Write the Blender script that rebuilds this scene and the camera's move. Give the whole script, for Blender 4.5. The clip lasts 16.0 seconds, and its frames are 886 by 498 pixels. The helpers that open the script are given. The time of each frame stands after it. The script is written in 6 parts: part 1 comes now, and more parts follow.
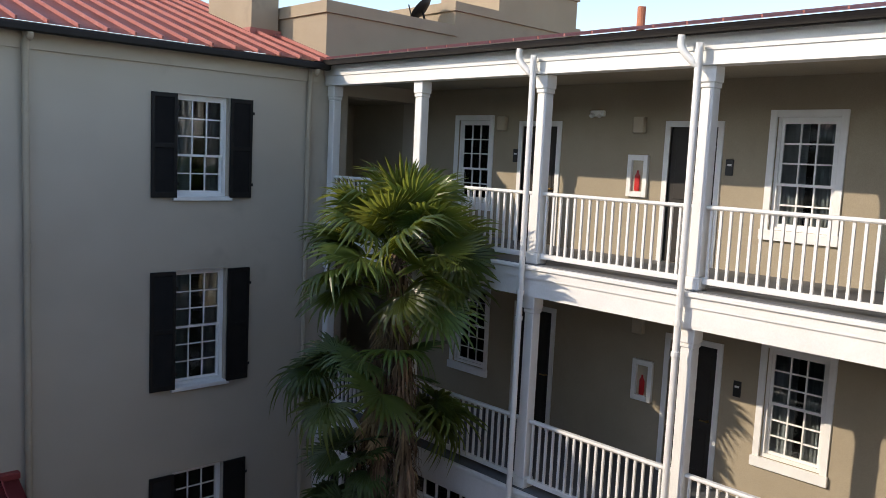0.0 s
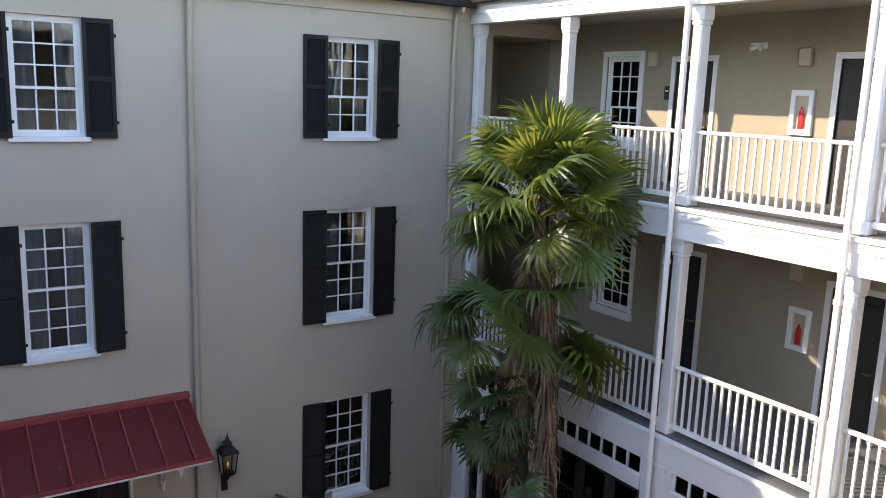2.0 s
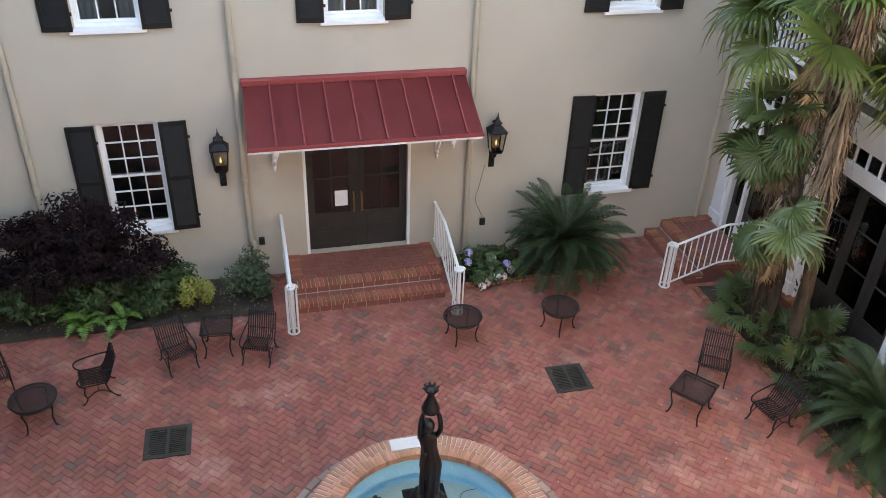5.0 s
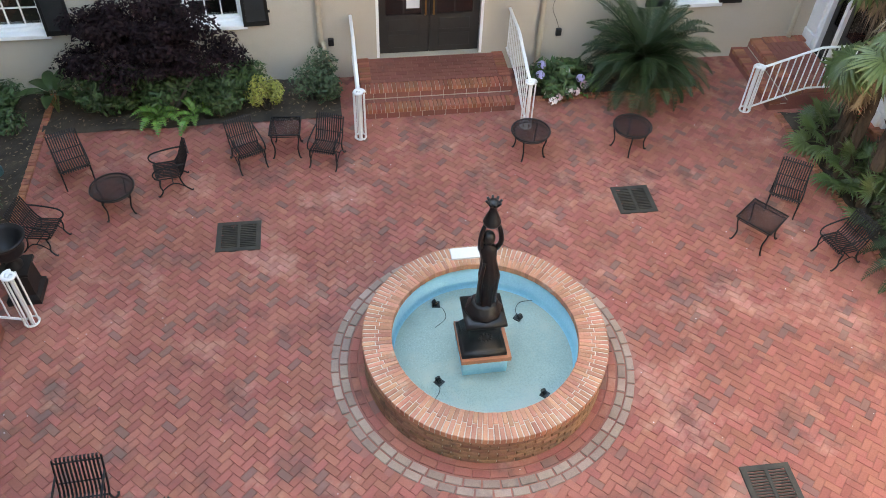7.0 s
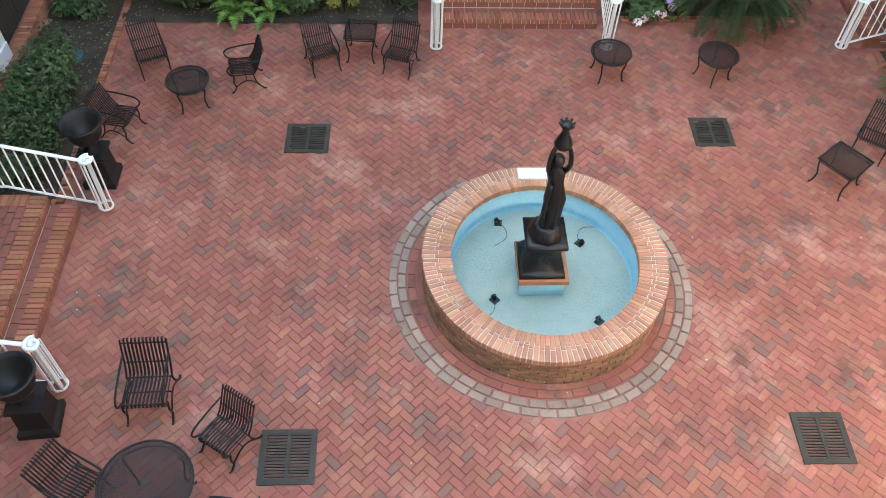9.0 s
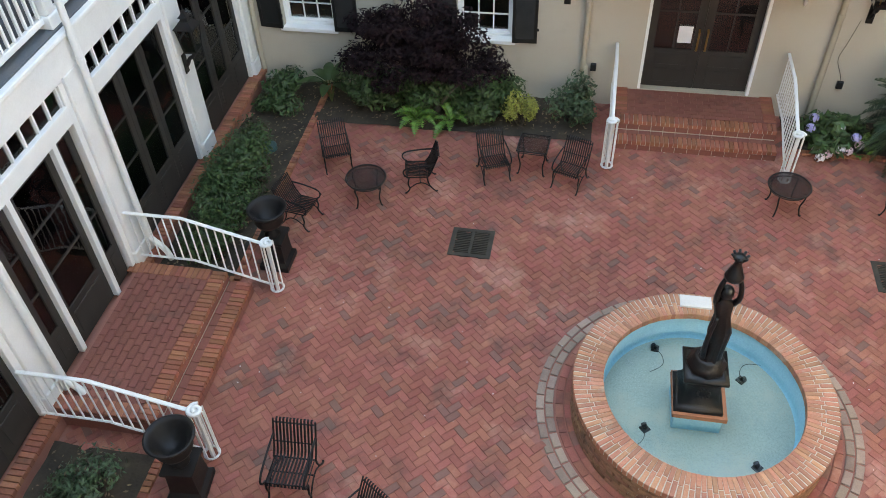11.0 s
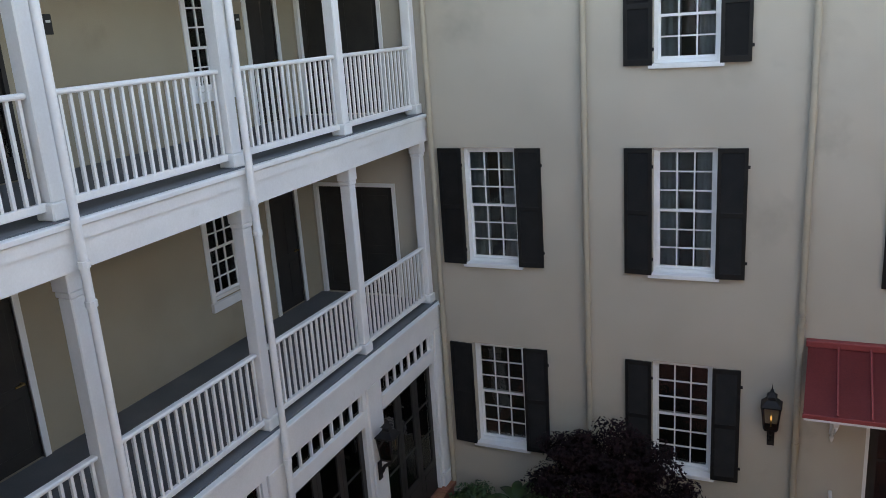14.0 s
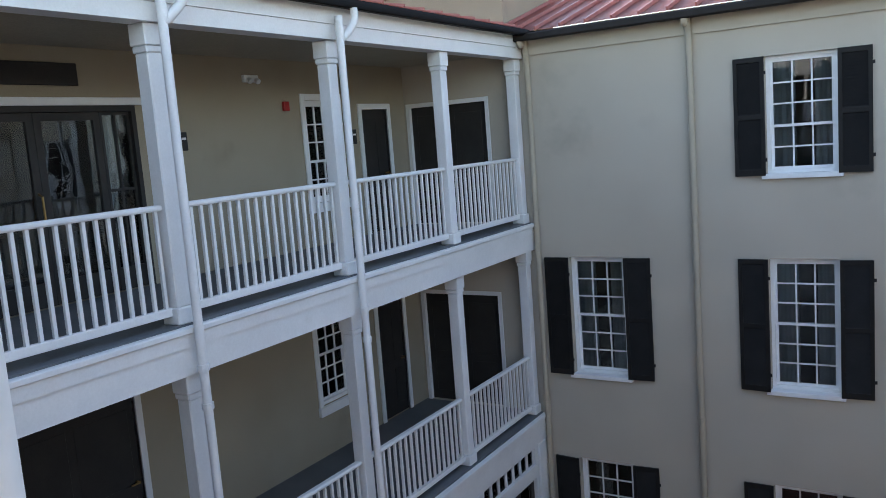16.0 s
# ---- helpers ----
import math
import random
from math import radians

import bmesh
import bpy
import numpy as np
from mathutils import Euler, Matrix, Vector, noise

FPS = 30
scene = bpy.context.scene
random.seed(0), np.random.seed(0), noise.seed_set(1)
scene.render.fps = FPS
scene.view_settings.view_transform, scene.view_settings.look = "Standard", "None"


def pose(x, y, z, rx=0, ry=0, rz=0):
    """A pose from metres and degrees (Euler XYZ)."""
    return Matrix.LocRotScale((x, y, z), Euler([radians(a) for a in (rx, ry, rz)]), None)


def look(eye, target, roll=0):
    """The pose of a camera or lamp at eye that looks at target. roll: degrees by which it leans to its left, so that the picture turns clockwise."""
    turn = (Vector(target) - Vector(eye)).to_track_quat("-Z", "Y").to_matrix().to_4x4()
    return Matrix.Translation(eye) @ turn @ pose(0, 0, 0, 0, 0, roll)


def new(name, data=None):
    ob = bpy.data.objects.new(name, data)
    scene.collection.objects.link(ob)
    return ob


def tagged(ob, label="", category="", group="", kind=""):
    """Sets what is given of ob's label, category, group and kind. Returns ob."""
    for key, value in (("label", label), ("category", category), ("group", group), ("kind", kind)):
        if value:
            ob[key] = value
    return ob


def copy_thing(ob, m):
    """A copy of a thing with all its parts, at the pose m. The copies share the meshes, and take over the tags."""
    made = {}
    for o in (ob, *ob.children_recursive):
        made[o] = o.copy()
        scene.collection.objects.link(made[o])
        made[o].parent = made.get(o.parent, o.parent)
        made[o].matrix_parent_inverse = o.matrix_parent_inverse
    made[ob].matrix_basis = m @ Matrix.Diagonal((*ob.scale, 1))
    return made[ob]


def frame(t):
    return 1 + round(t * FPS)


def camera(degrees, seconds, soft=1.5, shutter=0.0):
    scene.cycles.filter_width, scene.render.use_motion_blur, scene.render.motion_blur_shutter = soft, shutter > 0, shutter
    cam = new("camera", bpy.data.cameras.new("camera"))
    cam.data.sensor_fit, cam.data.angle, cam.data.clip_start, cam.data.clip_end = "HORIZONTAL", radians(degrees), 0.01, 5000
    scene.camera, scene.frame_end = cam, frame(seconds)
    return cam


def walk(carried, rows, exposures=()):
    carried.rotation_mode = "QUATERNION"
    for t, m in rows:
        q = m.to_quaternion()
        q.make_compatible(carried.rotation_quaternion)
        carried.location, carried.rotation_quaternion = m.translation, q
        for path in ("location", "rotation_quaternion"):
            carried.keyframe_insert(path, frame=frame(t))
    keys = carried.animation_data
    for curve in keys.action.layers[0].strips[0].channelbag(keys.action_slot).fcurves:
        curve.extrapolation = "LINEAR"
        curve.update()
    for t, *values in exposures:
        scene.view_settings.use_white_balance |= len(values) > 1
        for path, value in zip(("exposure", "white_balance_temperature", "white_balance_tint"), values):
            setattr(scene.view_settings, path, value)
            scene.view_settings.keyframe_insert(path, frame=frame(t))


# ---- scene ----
cam = camera(56.8, 16.0, soft=0.9)
PATH = [
    (0, (0.375, 0.007, 8.768), (1.743, 1.45, 8.548), 2.7),
    (0.5, (0.38, 0.037, 8.764), (1.679, 1.534, 8.504), 3.1),
    (1, (0.362, 0.029, 8.739), (1.593, 1.575, 8.433), 2.9),
    (1.5, (0.37, 0.051, 8.731), (1.53, 1.642, 8.382), 2.4),
    (2, (0.362, 0.043, 8.721), (1.451, 1.678, 8.35), 2.0),
    (2.5, (0.351, 0.042, 8.674), (1.359, 1.72, 8.266), 2.0),
    (3, (0.35, 0.038, 8.642), (1.249, 1.753, 8.14), 1.8),
    (3.5, (0.367, 0.048, 8.598), (1.133, 1.778, 7.95), 1.2),
    (4, (0.38, 0.038, 8.544), (1.002, 1.763, 7.745), 0.8),
    (4.5, (0.348, 0.143, 8.505), (0.859, 1.827, 7.555), 1.4),
    (5, (0.315, 0.165, 8.545), (0.756, 1.798, 7.479), 2.4),
    (5.2, (0.309, 0.12, 8.553), (0.721, 1.734, 7.448), 2.6),
    (7.3, (0.347, 0.251, 8.514), (0.574, 1.586, 7.042), 2.4),
    (7.5, (0.352, 0.261, 8.52), (0.572, 1.568, 7.022), 2.5),
    (8, (0.349, 0.261, 8.503), (0.549, 1.507, 6.951), 3.1),
    (8.2, (0.349, 0.271, 8.499), (0.533, 1.496, 6.929), 3.4),
    (10.3, (0.2, 0.252, 8.516), (0.042, 1.543, 6.997), -0.9),
    (10.5, (0.197, 0.256, 8.526), (-0.002, 1.578, 7.038), -1.3),
    (11, (0.174, 0.264, 8.568), (-0.109, 1.666, 7.171), -2.3),
    (11.5, (0.171, 0.25, 8.574), (-0.207, 1.739, 7.294), -3.7),
    (12, (0.144, 0.278, 8.621), (-0.365, 1.855, 7.501), -4.7),
    (12.5, (0.137, 0.289, 8.676), (-0.496, 1.929, 7.723), -5.2),
    (13, (0.164, 0.298, 8.72), (-0.546, 1.985, 7.911), -5.1),
    (13.5, (0.193, 0.293, 8.756), (-0.572, 2.016, 8.089), -4.5),
    (14, (0.206, 0.296, 8.747), (-0.598, 2.048, 8.212), -3.9),
    (14.5, (0.118, 0.295, 8.792), (-0.703, 2.062, 8.34), -3.5),
    (15, (0.138, 0.299, 8.77), (-0.747, 2.052, 8.391), -3.8),
    (15.5, (0.156, 0.286, 8.78), (-0.807, 2.009, 8.456), -4.0),
    (16, (0.176, 0.258, 8.789), (-0.859, 1.949, 8.525), -4.4),
]
SKY_STRENGTH, SUN_STRENGTH = 0.15, 2.0
EXPO = [(0.0, 0.95, 6900, 15), (1.5, 1.7, 6900, 16), (2.0, 2.05, 7000, 17), (2.5, 2.4, 7200, 18), (3.5, 3.05, 8100, 18), (4.0, 3.15, 8400, 18), (4.5, 3.5, 8600, 17), (5.0, 3.5, 8700, 16), (8.0, 4.1, 8700, 9), (10.5, 3.8, 9100, 8), (11.5, 3.6, 9100, 8), (12.0, 3.65, 9100, 9), (12.5, 3.0, 9200, 13), (14.0, 2.25, 8300, 16), (15.5, 1.95, 7300, 15), (16.0, 1.9, 7100, 14)]
walk(cam, [(t, look(eye, target, roll)) for t, eye, target, roll in PATH], exposures=EXPO)

# ---- world and sun ----
SUN_DIR = Vector((-0.765, 0.465, 0.456)).normalized()
world = bpy.data.worlds.new("sky")
scene.world = world
world.use_nodes = True
wn = world.node_tree
bg = wn.nodes["Background"]
sky = wn.nodes.new("ShaderNodeTexSky")
sky.sky_type = "NISHITA"
sky.sun_disc = False
sky.sun_elevation = radians(27.0)
sky.sun_rotation = math.atan2(SUN_DIR.x, SUN_DIR.y)
sky.air_density, sky.dust_density, sky.ozone_density = 1.0, 0.4, 1.2
wn.links.new(sky.outputs[0], bg.inputs[0])
bg.inputs[1].default_value = SKY_STRENGTH
sun_data = bpy.data.lights.new("sun", "SUN")
sun_data.energy, sun_data.angle, sun_data.color = SUN_STRENGTH, radians(0.53), (1.0, 0.9, 0.74)
sun = new("sun", sun_data)
sun.matrix_world = look(SUN_DIR * 60, (0, 0, 0))


# ---- materials ----
def node(nt, kind, **values):
    n = nt.nodes.new(kind)
    for k, v in values.items():
        n.inputs[k].default_value = v
    return n


def make(name, c1, c2, scale=3.0, rough=0.7, fine=60.0, bump=0.15, metal=0.0, spread=0.5, stain=None, random_tint=0.0, island=False, spec=0.5, stretch=(1, 1, 1), odd=None, through_light=None, worn=None):
    """Two tones mixed by broad noise, darkened or lifted by fine grain, with relief."""
    m = bpy.data.materials.new(name)
    m.use_nodes = True
    nt = m.node_tree
    bsdf = nt.nodes["Principled BSDF"]
    tc = nt.nodes.new("ShaderNodeTexCoord")
    geo = nt.nodes.new("ShaderNodeNewGeometry")
    mp = nt.nodes.new("ShaderNodeMapping")
    mp.inputs["Scale"].default_value = stretch
    nt.links.new(geo.outputs["Position"], mp.inputs["Vector"])
    big = node(nt, "ShaderNodeTexNoise", Scale=scale, Detail=5.0, Roughness=0.6)
    small = node(nt, "ShaderNodeTexNoise", Scale=fine, Detail=3.0, Roughness=0.6)
    nt.links.new(mp.outputs[0], big.inputs["Vector"])
    nt.links.new(mp.outputs[0], small.inputs["Vector"])
    ramp = nt.nodes.new("ShaderNodeValToRGB")
    ramp.color_ramp.elements[0].position, ramp.color_ramp.elements[1].position = 0.5 - spread / 2, 0.5 + spread / 2
    ramp.color_ramp.elements[0].color, ramp.color_ramp.elements[1].color = (*c1, 1), (*c2, 1)
    nt.links.new(big.outputs[0], ramp.inputs[0])
    out = ramp.outputs[0]
    grain = nt.nodes.new("ShaderNodeMix")
    grain.data_type, grain.blend_type = "RGBA", "OVERLAY"
    grain.inputs[0].default_value = 0.25
    nt.links.new(out, grain.inputs[6])
    nt.links.new(small.outputs[0], grain.inputs[7])
    out = grain.outputs[2]
    if stain:
        st = node(nt, "ShaderNodeTexNoise", Scale=stain[1], Detail=6.0, Roughness=0.65)
        nt.links.new(mp.outputs[0], st.inputs["Vector"])
        sr = nt.nodes.new("ShaderNodeValToRGB")
        sr.color_ramp.elements[0].position, sr.color_ramp.elements[1].position = stain[2], stain[2] + 0.14
        nt.links.new(st.outputs[0], sr.inputs[0])
        mx = nt.nodes.new("ShaderNodeMix")
        mx.data_type = "RGBA"
        nt.links.new(sr.outputs[0], mx.inputs[0])
        nt.links.new(out, mx.inputs[6])
        mx.inputs[7].default_value = (*stain[0], 1)
        out = mx.outputs[2]
    if worn:
        wnz = node(nt, "ShaderNodeTexNoise", Scale=worn[1], Detail=7.0, Roughness=0.7)
        nt.links.new(geo.outputs["Position"], wnz.inputs["Vector"])
        wr = nt.nodes.new("ShaderNodeValToRGB")
        wr.color_ramp.elements[0].position, wr.color_ramp.elements[1].position = worn[2], worn[2] + 0.2
        wr.color_ramp.elements[1].color = (worn[3], worn[3], worn[3], 1)
        nt.links.new(wnz.outputs[0], wr.inputs[0])
        wm = nt.nodes.new("ShaderNodeMix")
        wm.data_type = "RGBA"
        nt.links.new(wr.outputs[0], wm.inputs[0])
        nt.links.new(out, wm.inputs[6])
        wm.inputs[7].default_value = (*worn[0], 1)
        out = wm.outputs[2]
    if random_tint:
        hsv = nt.nodes.new("ShaderNodeHueSaturation")
        if island:
            rnd = geo.outputs["Random Per Island"]
        else:
            rnd = nt.nodes.new("ShaderNodeObjectInfo").outputs["Random"]
        mr = nt.nodes.new("ShaderNodeMapRange")
        mr.inputs["To Min"].default_value, mr.inputs["To Max"].default_value = 1 - random_tint, 1 + random_tint
        nt.links.new(rnd, mr.inputs["Value"])
        nt.links.new(mr.outputs[0], hsv.inputs["Value"])
        mr2 = nt.nodes.new("ShaderNodeMapRange")
        mr2.inputs["To Min"].default_value, mr2.inputs["To Max"].default_value = 0.5 - 0.05 * random_tint, 0.5 + 0.05 * random_tint
        mul = nt.nodes.new("ShaderNodeMath")
        mul.operation = "MULTIPLY"
        mul.inputs[1].default_value = 7.31
        fr = nt.nodes.new("ShaderNodeMath")
        fr.operation = "FRACT"
        nt.links.new(rnd, mul.inputs[0])
        nt.links.new(mul.outputs[0], fr.inputs[0])
        nt.links.new(fr.outputs[0], mr2.inputs["Value"])
        nt.links.new(mr2.outputs[0], hsv.inputs["Hue"])
        nt.links.new(out, hsv.inputs["Color"])
        out = hsv.outputs[0]
        if odd:
            mul2 = nt.nodes.new("ShaderNodeMath")
            mul2.operation = "MULTIPLY"
            mul2.inputs[1].default_value = 23.7
            fr2 = nt.nodes.new("ShaderNodeMath")
            fr2.operation = "FRACT"
            lt = nt.nodes.new("ShaderNodeMath")
            lt.operation = "LESS_THAN"
            lt.inputs[1].default_value = odd[1]
            nt.links.new(rnd, mul2.inputs[0])
            nt.links.new(mul2.outputs[0], fr2.inputs[0])
            nt.links.new(fr2.outputs[0], lt.inputs[0])
            sc = nt.nodes.new("ShaderNodeMath")
            sc.operation = "MULTIPLY"
            sc.inputs[1].default_value = odd[2]
            nt.links.new(lt.outputs[0], sc.inputs[0])
            om = nt.nodes.new("ShaderNodeMix")
            om.data_type = "RGBA"
            nt.links.new(sc.outputs[0], om.inputs[0])
            nt.links.new(out, om.inputs[6])
            om.inputs[7].default_value = (*odd[0], 1)
            out = om.outputs[2]
    nt.links.new(out, bsdf.inputs["Base Color"])
    bsdf.inputs["Roughness"].default_value = rough
    bsdf.inputs["Metallic"].default_value = metal
    bsdf.inputs["Specular IOR Level"].default_value = spec
    if bump:
        bp = node(nt, "ShaderNodeBump", Strength=bump, Distance=0.01)
        nt.links.new(small.outputs[0], bp.inputs["Height"])
        nt.links.new(bp.outputs[0], bsdf.inputs["Normal"])
    if through_light:
        tl = nt.nodes.new("ShaderNodeBsdfTranslucent")
        tl.inputs[0].default_value = (*through_light[0], 1)
        mx = nt.nodes.new("ShaderNodeMixShader")
        mx.inputs[0].default_value = through_light[1]
        nt.links.new(bsdf.outputs[0], mx.inputs[1])
        nt.links.new(tl.outputs[0], mx.inputs[2])
        nt.links.new(mx.outputs[0], nt.nodes["Material Output"].inputs[0])
    return m


def glass_material():
    m = bpy.data.materials.new("window_glass")
    m.use_nodes = True
    nt = m.node_tree
    nt.nodes.remove(nt.nodes["Principled BSDF"])
    fres = node(nt, "ShaderNodeFresnel", IOR=1.65)
    clear = nt.nodes.new("ShaderNodeBsdfTransparent")
    clear.inputs[0].default_value = (0.8, 0.84, 0.84, 1)
    gloss = nt.nodes.new("ShaderNodeBsdfGlossy")
    gloss.inputs["Roughness"].default_value = 0.02
    wave = node(nt, "ShaderNodeTexNoise", Scale=2.5, Detail=1.0)
    geo = nt.nodes.new("ShaderNodeNewGeometry")
    nt.links.new(geo.outputs["Position"], wave.inputs["Vector"])
    bp = node(nt, "ShaderNodeBump", Strength=0.08, Distance=0.05)
    nt.links.new(wave.outputs[0], bp.inputs["Height"])
    nt.links.new(bp.outputs[0], gloss.inputs["Normal"])
    mix = nt.nodes.new("ShaderNodeMixShader")
    nt.links.new(fres.outputs[0], mix.inputs[0])
    nt.links.new(clear.outputs[0], mix.inputs[1])
    nt.links.new(gloss.outputs[0], mix.inputs[2])
    nt.links.new(mix.outputs[0], nt.nodes["Material Output"].inputs[0])
    return m


STUCCO = make("stucco", (0.465, 0.415, 0.335), (0.535, 0.48, 0.39), 0.7, 0.9, 90, 0.35, stain=((0.42, 0.375, 0.305), 0.5, 0.6), spec=0.2)
LANDING_BRICK = make("landing_brick", (0.20, 0.07, 0.052), (0.28, 0.1, 0.074), 0.8, 0.75, 55, 0.4, stain=((0.13, 0.06, 0.048), 1.6, 0.58), random_tint=0.07, island=True, spec=0.35)
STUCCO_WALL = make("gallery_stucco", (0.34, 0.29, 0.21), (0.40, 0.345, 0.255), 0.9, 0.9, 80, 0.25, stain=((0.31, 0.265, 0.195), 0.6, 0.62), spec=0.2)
WHITE = make("white_paint", (0.74, 0.735, 0.71), (0.83, 0.825, 0.8), 2.0, 0.5, 40, 0.06, stain=((0.66, 0.65, 0.6), 2.2, 0.68))
WHITE_TRIM = make("white_trim", (0.8, 0.8, 0.78), (0.88, 0.88, 0.86), 3.0, 0.42, 50, 0.04)
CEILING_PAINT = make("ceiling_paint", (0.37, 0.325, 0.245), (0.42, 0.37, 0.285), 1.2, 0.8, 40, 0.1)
SHUTTER = make("shutter_paint", (0.010, 0.009, 0.008), (0.018, 0.016, 0.014), 4.0, 0.6, 60, 0.1, spec=0.25)
DARK_DOOR = make("dark_brown_paint", (0.028, 0.025, 0.0225), (0.042, 0.038, 0.034), 3.0, 0.5, 60, 0.08, spec=0.3)
# near-black tone that paints the shade of rooms behind the openings
ROOM_SHADE = make("unlit_room", (0.014, 0.014, 0.015), (0.024, 0.024, 0.024), 1.0, 0.9, 20, 0.0)
CURTAIN = make("curtain_cloth", (0.42, 0.45, 0.46), (0.56, 0.58, 0.58), 2.0, 0.9, 120, 0.1, stretch=(8, 8, 0.6))
GLASS = glass_material()
RED_METAL = make("red_roof_metal", (0.36, 0.115, 0.095), (0.45, 0.165, 0.135), 1.2, 0.45, 30, 0.06, stain=((0.5, 0.22, 0.18), 1.4, 0.6), spec=0.5)
CANOPY_RED = make("canopy_metal", (0.26, 0.037, 0.036), (0.32, 0.052, 0.048), 1.5, 0.5, 40, 0.05, stain=((0.34, 0.085, 0.07), 2.0, 0.64))
GUTTER_DARK = make("dark_gutter_metal", (0.012, 0.01, 0.009), (0.022, 0.018, 0.016), 3.0, 0.6, 60, 0.05, spec=0.25)
PIPE_BEIGE = make("beige_pipe_paint", (0.41, 0.35, 0.26), (0.47, 0.405, 0.305), 2.0, 0.6, 60, 0.08, stain=((0.3, 0.265, 0.21), 1.5, 0.6))
FLOOR_GREY = make("grey_deck_paint", (0.10, 0.11, 0.12), (0.15, 0.155, 0.16), 1.5, 0.6, 50, 0.08)
BRICK_RED = make("paving_brick", (0.27, 0.09, 0.066), (0.39, 0.142, 0.103), 0.5, 0.82, 55, 0.5, stain=((0.19, 0.085, 0.068), 1.3, 0.53), random_tint=0.15, odd=((0.15, 0.105, 0.088), 0.07, 0.6), worn=((0.60, 0.36, 0.28), 0.8, 0.54, 0.6), island=True, spec=0.3)
BRICK_PIECE = make("paving_brick_piece", (0.27, 0.09, 0.066), (0.39, 0.142, 0.103), 0.5, 0.82, 55, 0.5, stain=((0.19, 0.085, 0.068), 1.3, 0.53), random_tint=0.15, odd=((0.15, 0.105, 0.088), 0.07, 0.6), worn=((0.60, 0.36, 0.28), 0.8, 0.54, 0.6), spec=0.3)
BRICK_EDGE = make("edge_brick", (0.30, 0.10, 0.06), (0.38, 0.15, 0.09), 1.2, 0.8, 55, 0.4, stain=((0.18, 0.08, 0.055), 2.0, 0.58), random_tint=0.22, spec=0.3)
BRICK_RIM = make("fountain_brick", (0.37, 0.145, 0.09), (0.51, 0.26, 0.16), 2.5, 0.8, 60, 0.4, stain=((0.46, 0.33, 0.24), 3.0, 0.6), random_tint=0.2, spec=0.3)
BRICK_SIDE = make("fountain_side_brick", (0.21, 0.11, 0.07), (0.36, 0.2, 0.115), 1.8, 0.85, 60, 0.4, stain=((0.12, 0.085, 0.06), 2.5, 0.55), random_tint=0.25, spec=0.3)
BRICK_RING = make("grey_ring_brick", (0.26, 0.18, 0.14), (0.38, 0.28, 0.22), 1.0, 0.85, 60, 0.4, stain=((0.18, 0.14, 0.12), 1.6, 0.56), random_tint=0.2, spec=0.3)
MORTAR = make("mortar", (0.24, 0.085, 0.064), (0.38, 0.165, 0.125), 0.7, 0.95, 80, 0.3)
MORTAR_LIGHT = make("light_mortar", (0.50, 0.44, 0.36), (0.60, 0.53, 0.44), 2.0, 0.95, 80, 0.3)
SOIL = make("bed_soil", (0.03, 0.023, 0.016), (0.07, 0.052, 0.035), 2.5, 0.95, 35, 0.9, stain=((0.1, 0.085, 0.05), 5.0, 0.62))
IRON = make("black_iron", (0.007, 0.006, 0.006), (0.016, 0.013, 0.012), 6.0, 0.55, 80, 0.15, spec=0.35)
GRATE_METAL = make("drain_grate_metal", (0.03, 0.028, 0.024), (0.06, 0.052, 0.04), 5.0, 0.65, 80, 0.3, spec=0.3)
BRONZE = make("black_bronze", (0.003, 0.003, 0.003), (0.009, 0.008, 0.008), 8.0, 0.3, 60, 0.4, spec=0.4)
POOL = make("pool_paint", (0.29, 0.345, 0.305), (0.40, 0.43, 0.36), 1.8, 0.6, 40, 0.1, stain=((0.43, 0.42, 0.34), 1.4, 0.5))
POOL_WALL = make("pool_wall_paint", (0.2, 0.47, 0.58), (0.28, 0.55, 0.63), 2.5, 0.6, 40, 0.1)
STONE = make("white_stone", (0.60, 0.58, 0.54), (0.7, 0.68, 0.64), 6.0, 0.8, 60, 0.2)
BRASS = make("brass", (0.45, 0.28, 0.1), (0.5, 0.33, 0.13), 6.0, 0.35, 60, 0.0, metal=1.0)
PAPER = make("paper", (0.78, 0.78, 0.78), (0.84, 0.84, 0.84), 6.0, 0.8, 60, 0.0)
RED_PLASTIC = make("red_plastic", (0.5, 0.02, 0.02), (0.58, 0.03, 0.03), 6.0, 0.35, 60, 0.0)
PLASTIC = make("beige_plastic", (0.48, 0.42, 0.31), (0.54, 0.47, 0.35), 6.0, 0.5, 60, 0.0)
BLACK = make("black_plastic", (0.01, 0.01, 0.01), (0.018, 0.018, 0.018), 6.0, 0.4, 60, 0.0)
TAN_WALL = make("parapet_stucco", (0.33, 0.265, 0.19), (0.40, 0.325, 0.235), 0.8, 0.9, 60, 0.3, stain=((0.28, 0.23, 0.18), 0.9, 0.6), spec=0.2)
TERRACOTTA = make("terracotta", (0.42, 0.15, 0.08), (0.5, 0.2, 0.11), 4.0, 0.8, 60, 0.2)
TRUNK = make("palm_trunk_fibre", (0.04, 0.029, 0.021), (0.11, 0.077, 0.052), 8.0, 0.95, 50, 1.0, stretch=(1, 1, 0.35), spec=0.1)
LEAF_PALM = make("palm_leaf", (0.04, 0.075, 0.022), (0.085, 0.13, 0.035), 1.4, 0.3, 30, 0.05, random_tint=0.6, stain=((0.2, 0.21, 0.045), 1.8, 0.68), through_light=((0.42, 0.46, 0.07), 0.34))
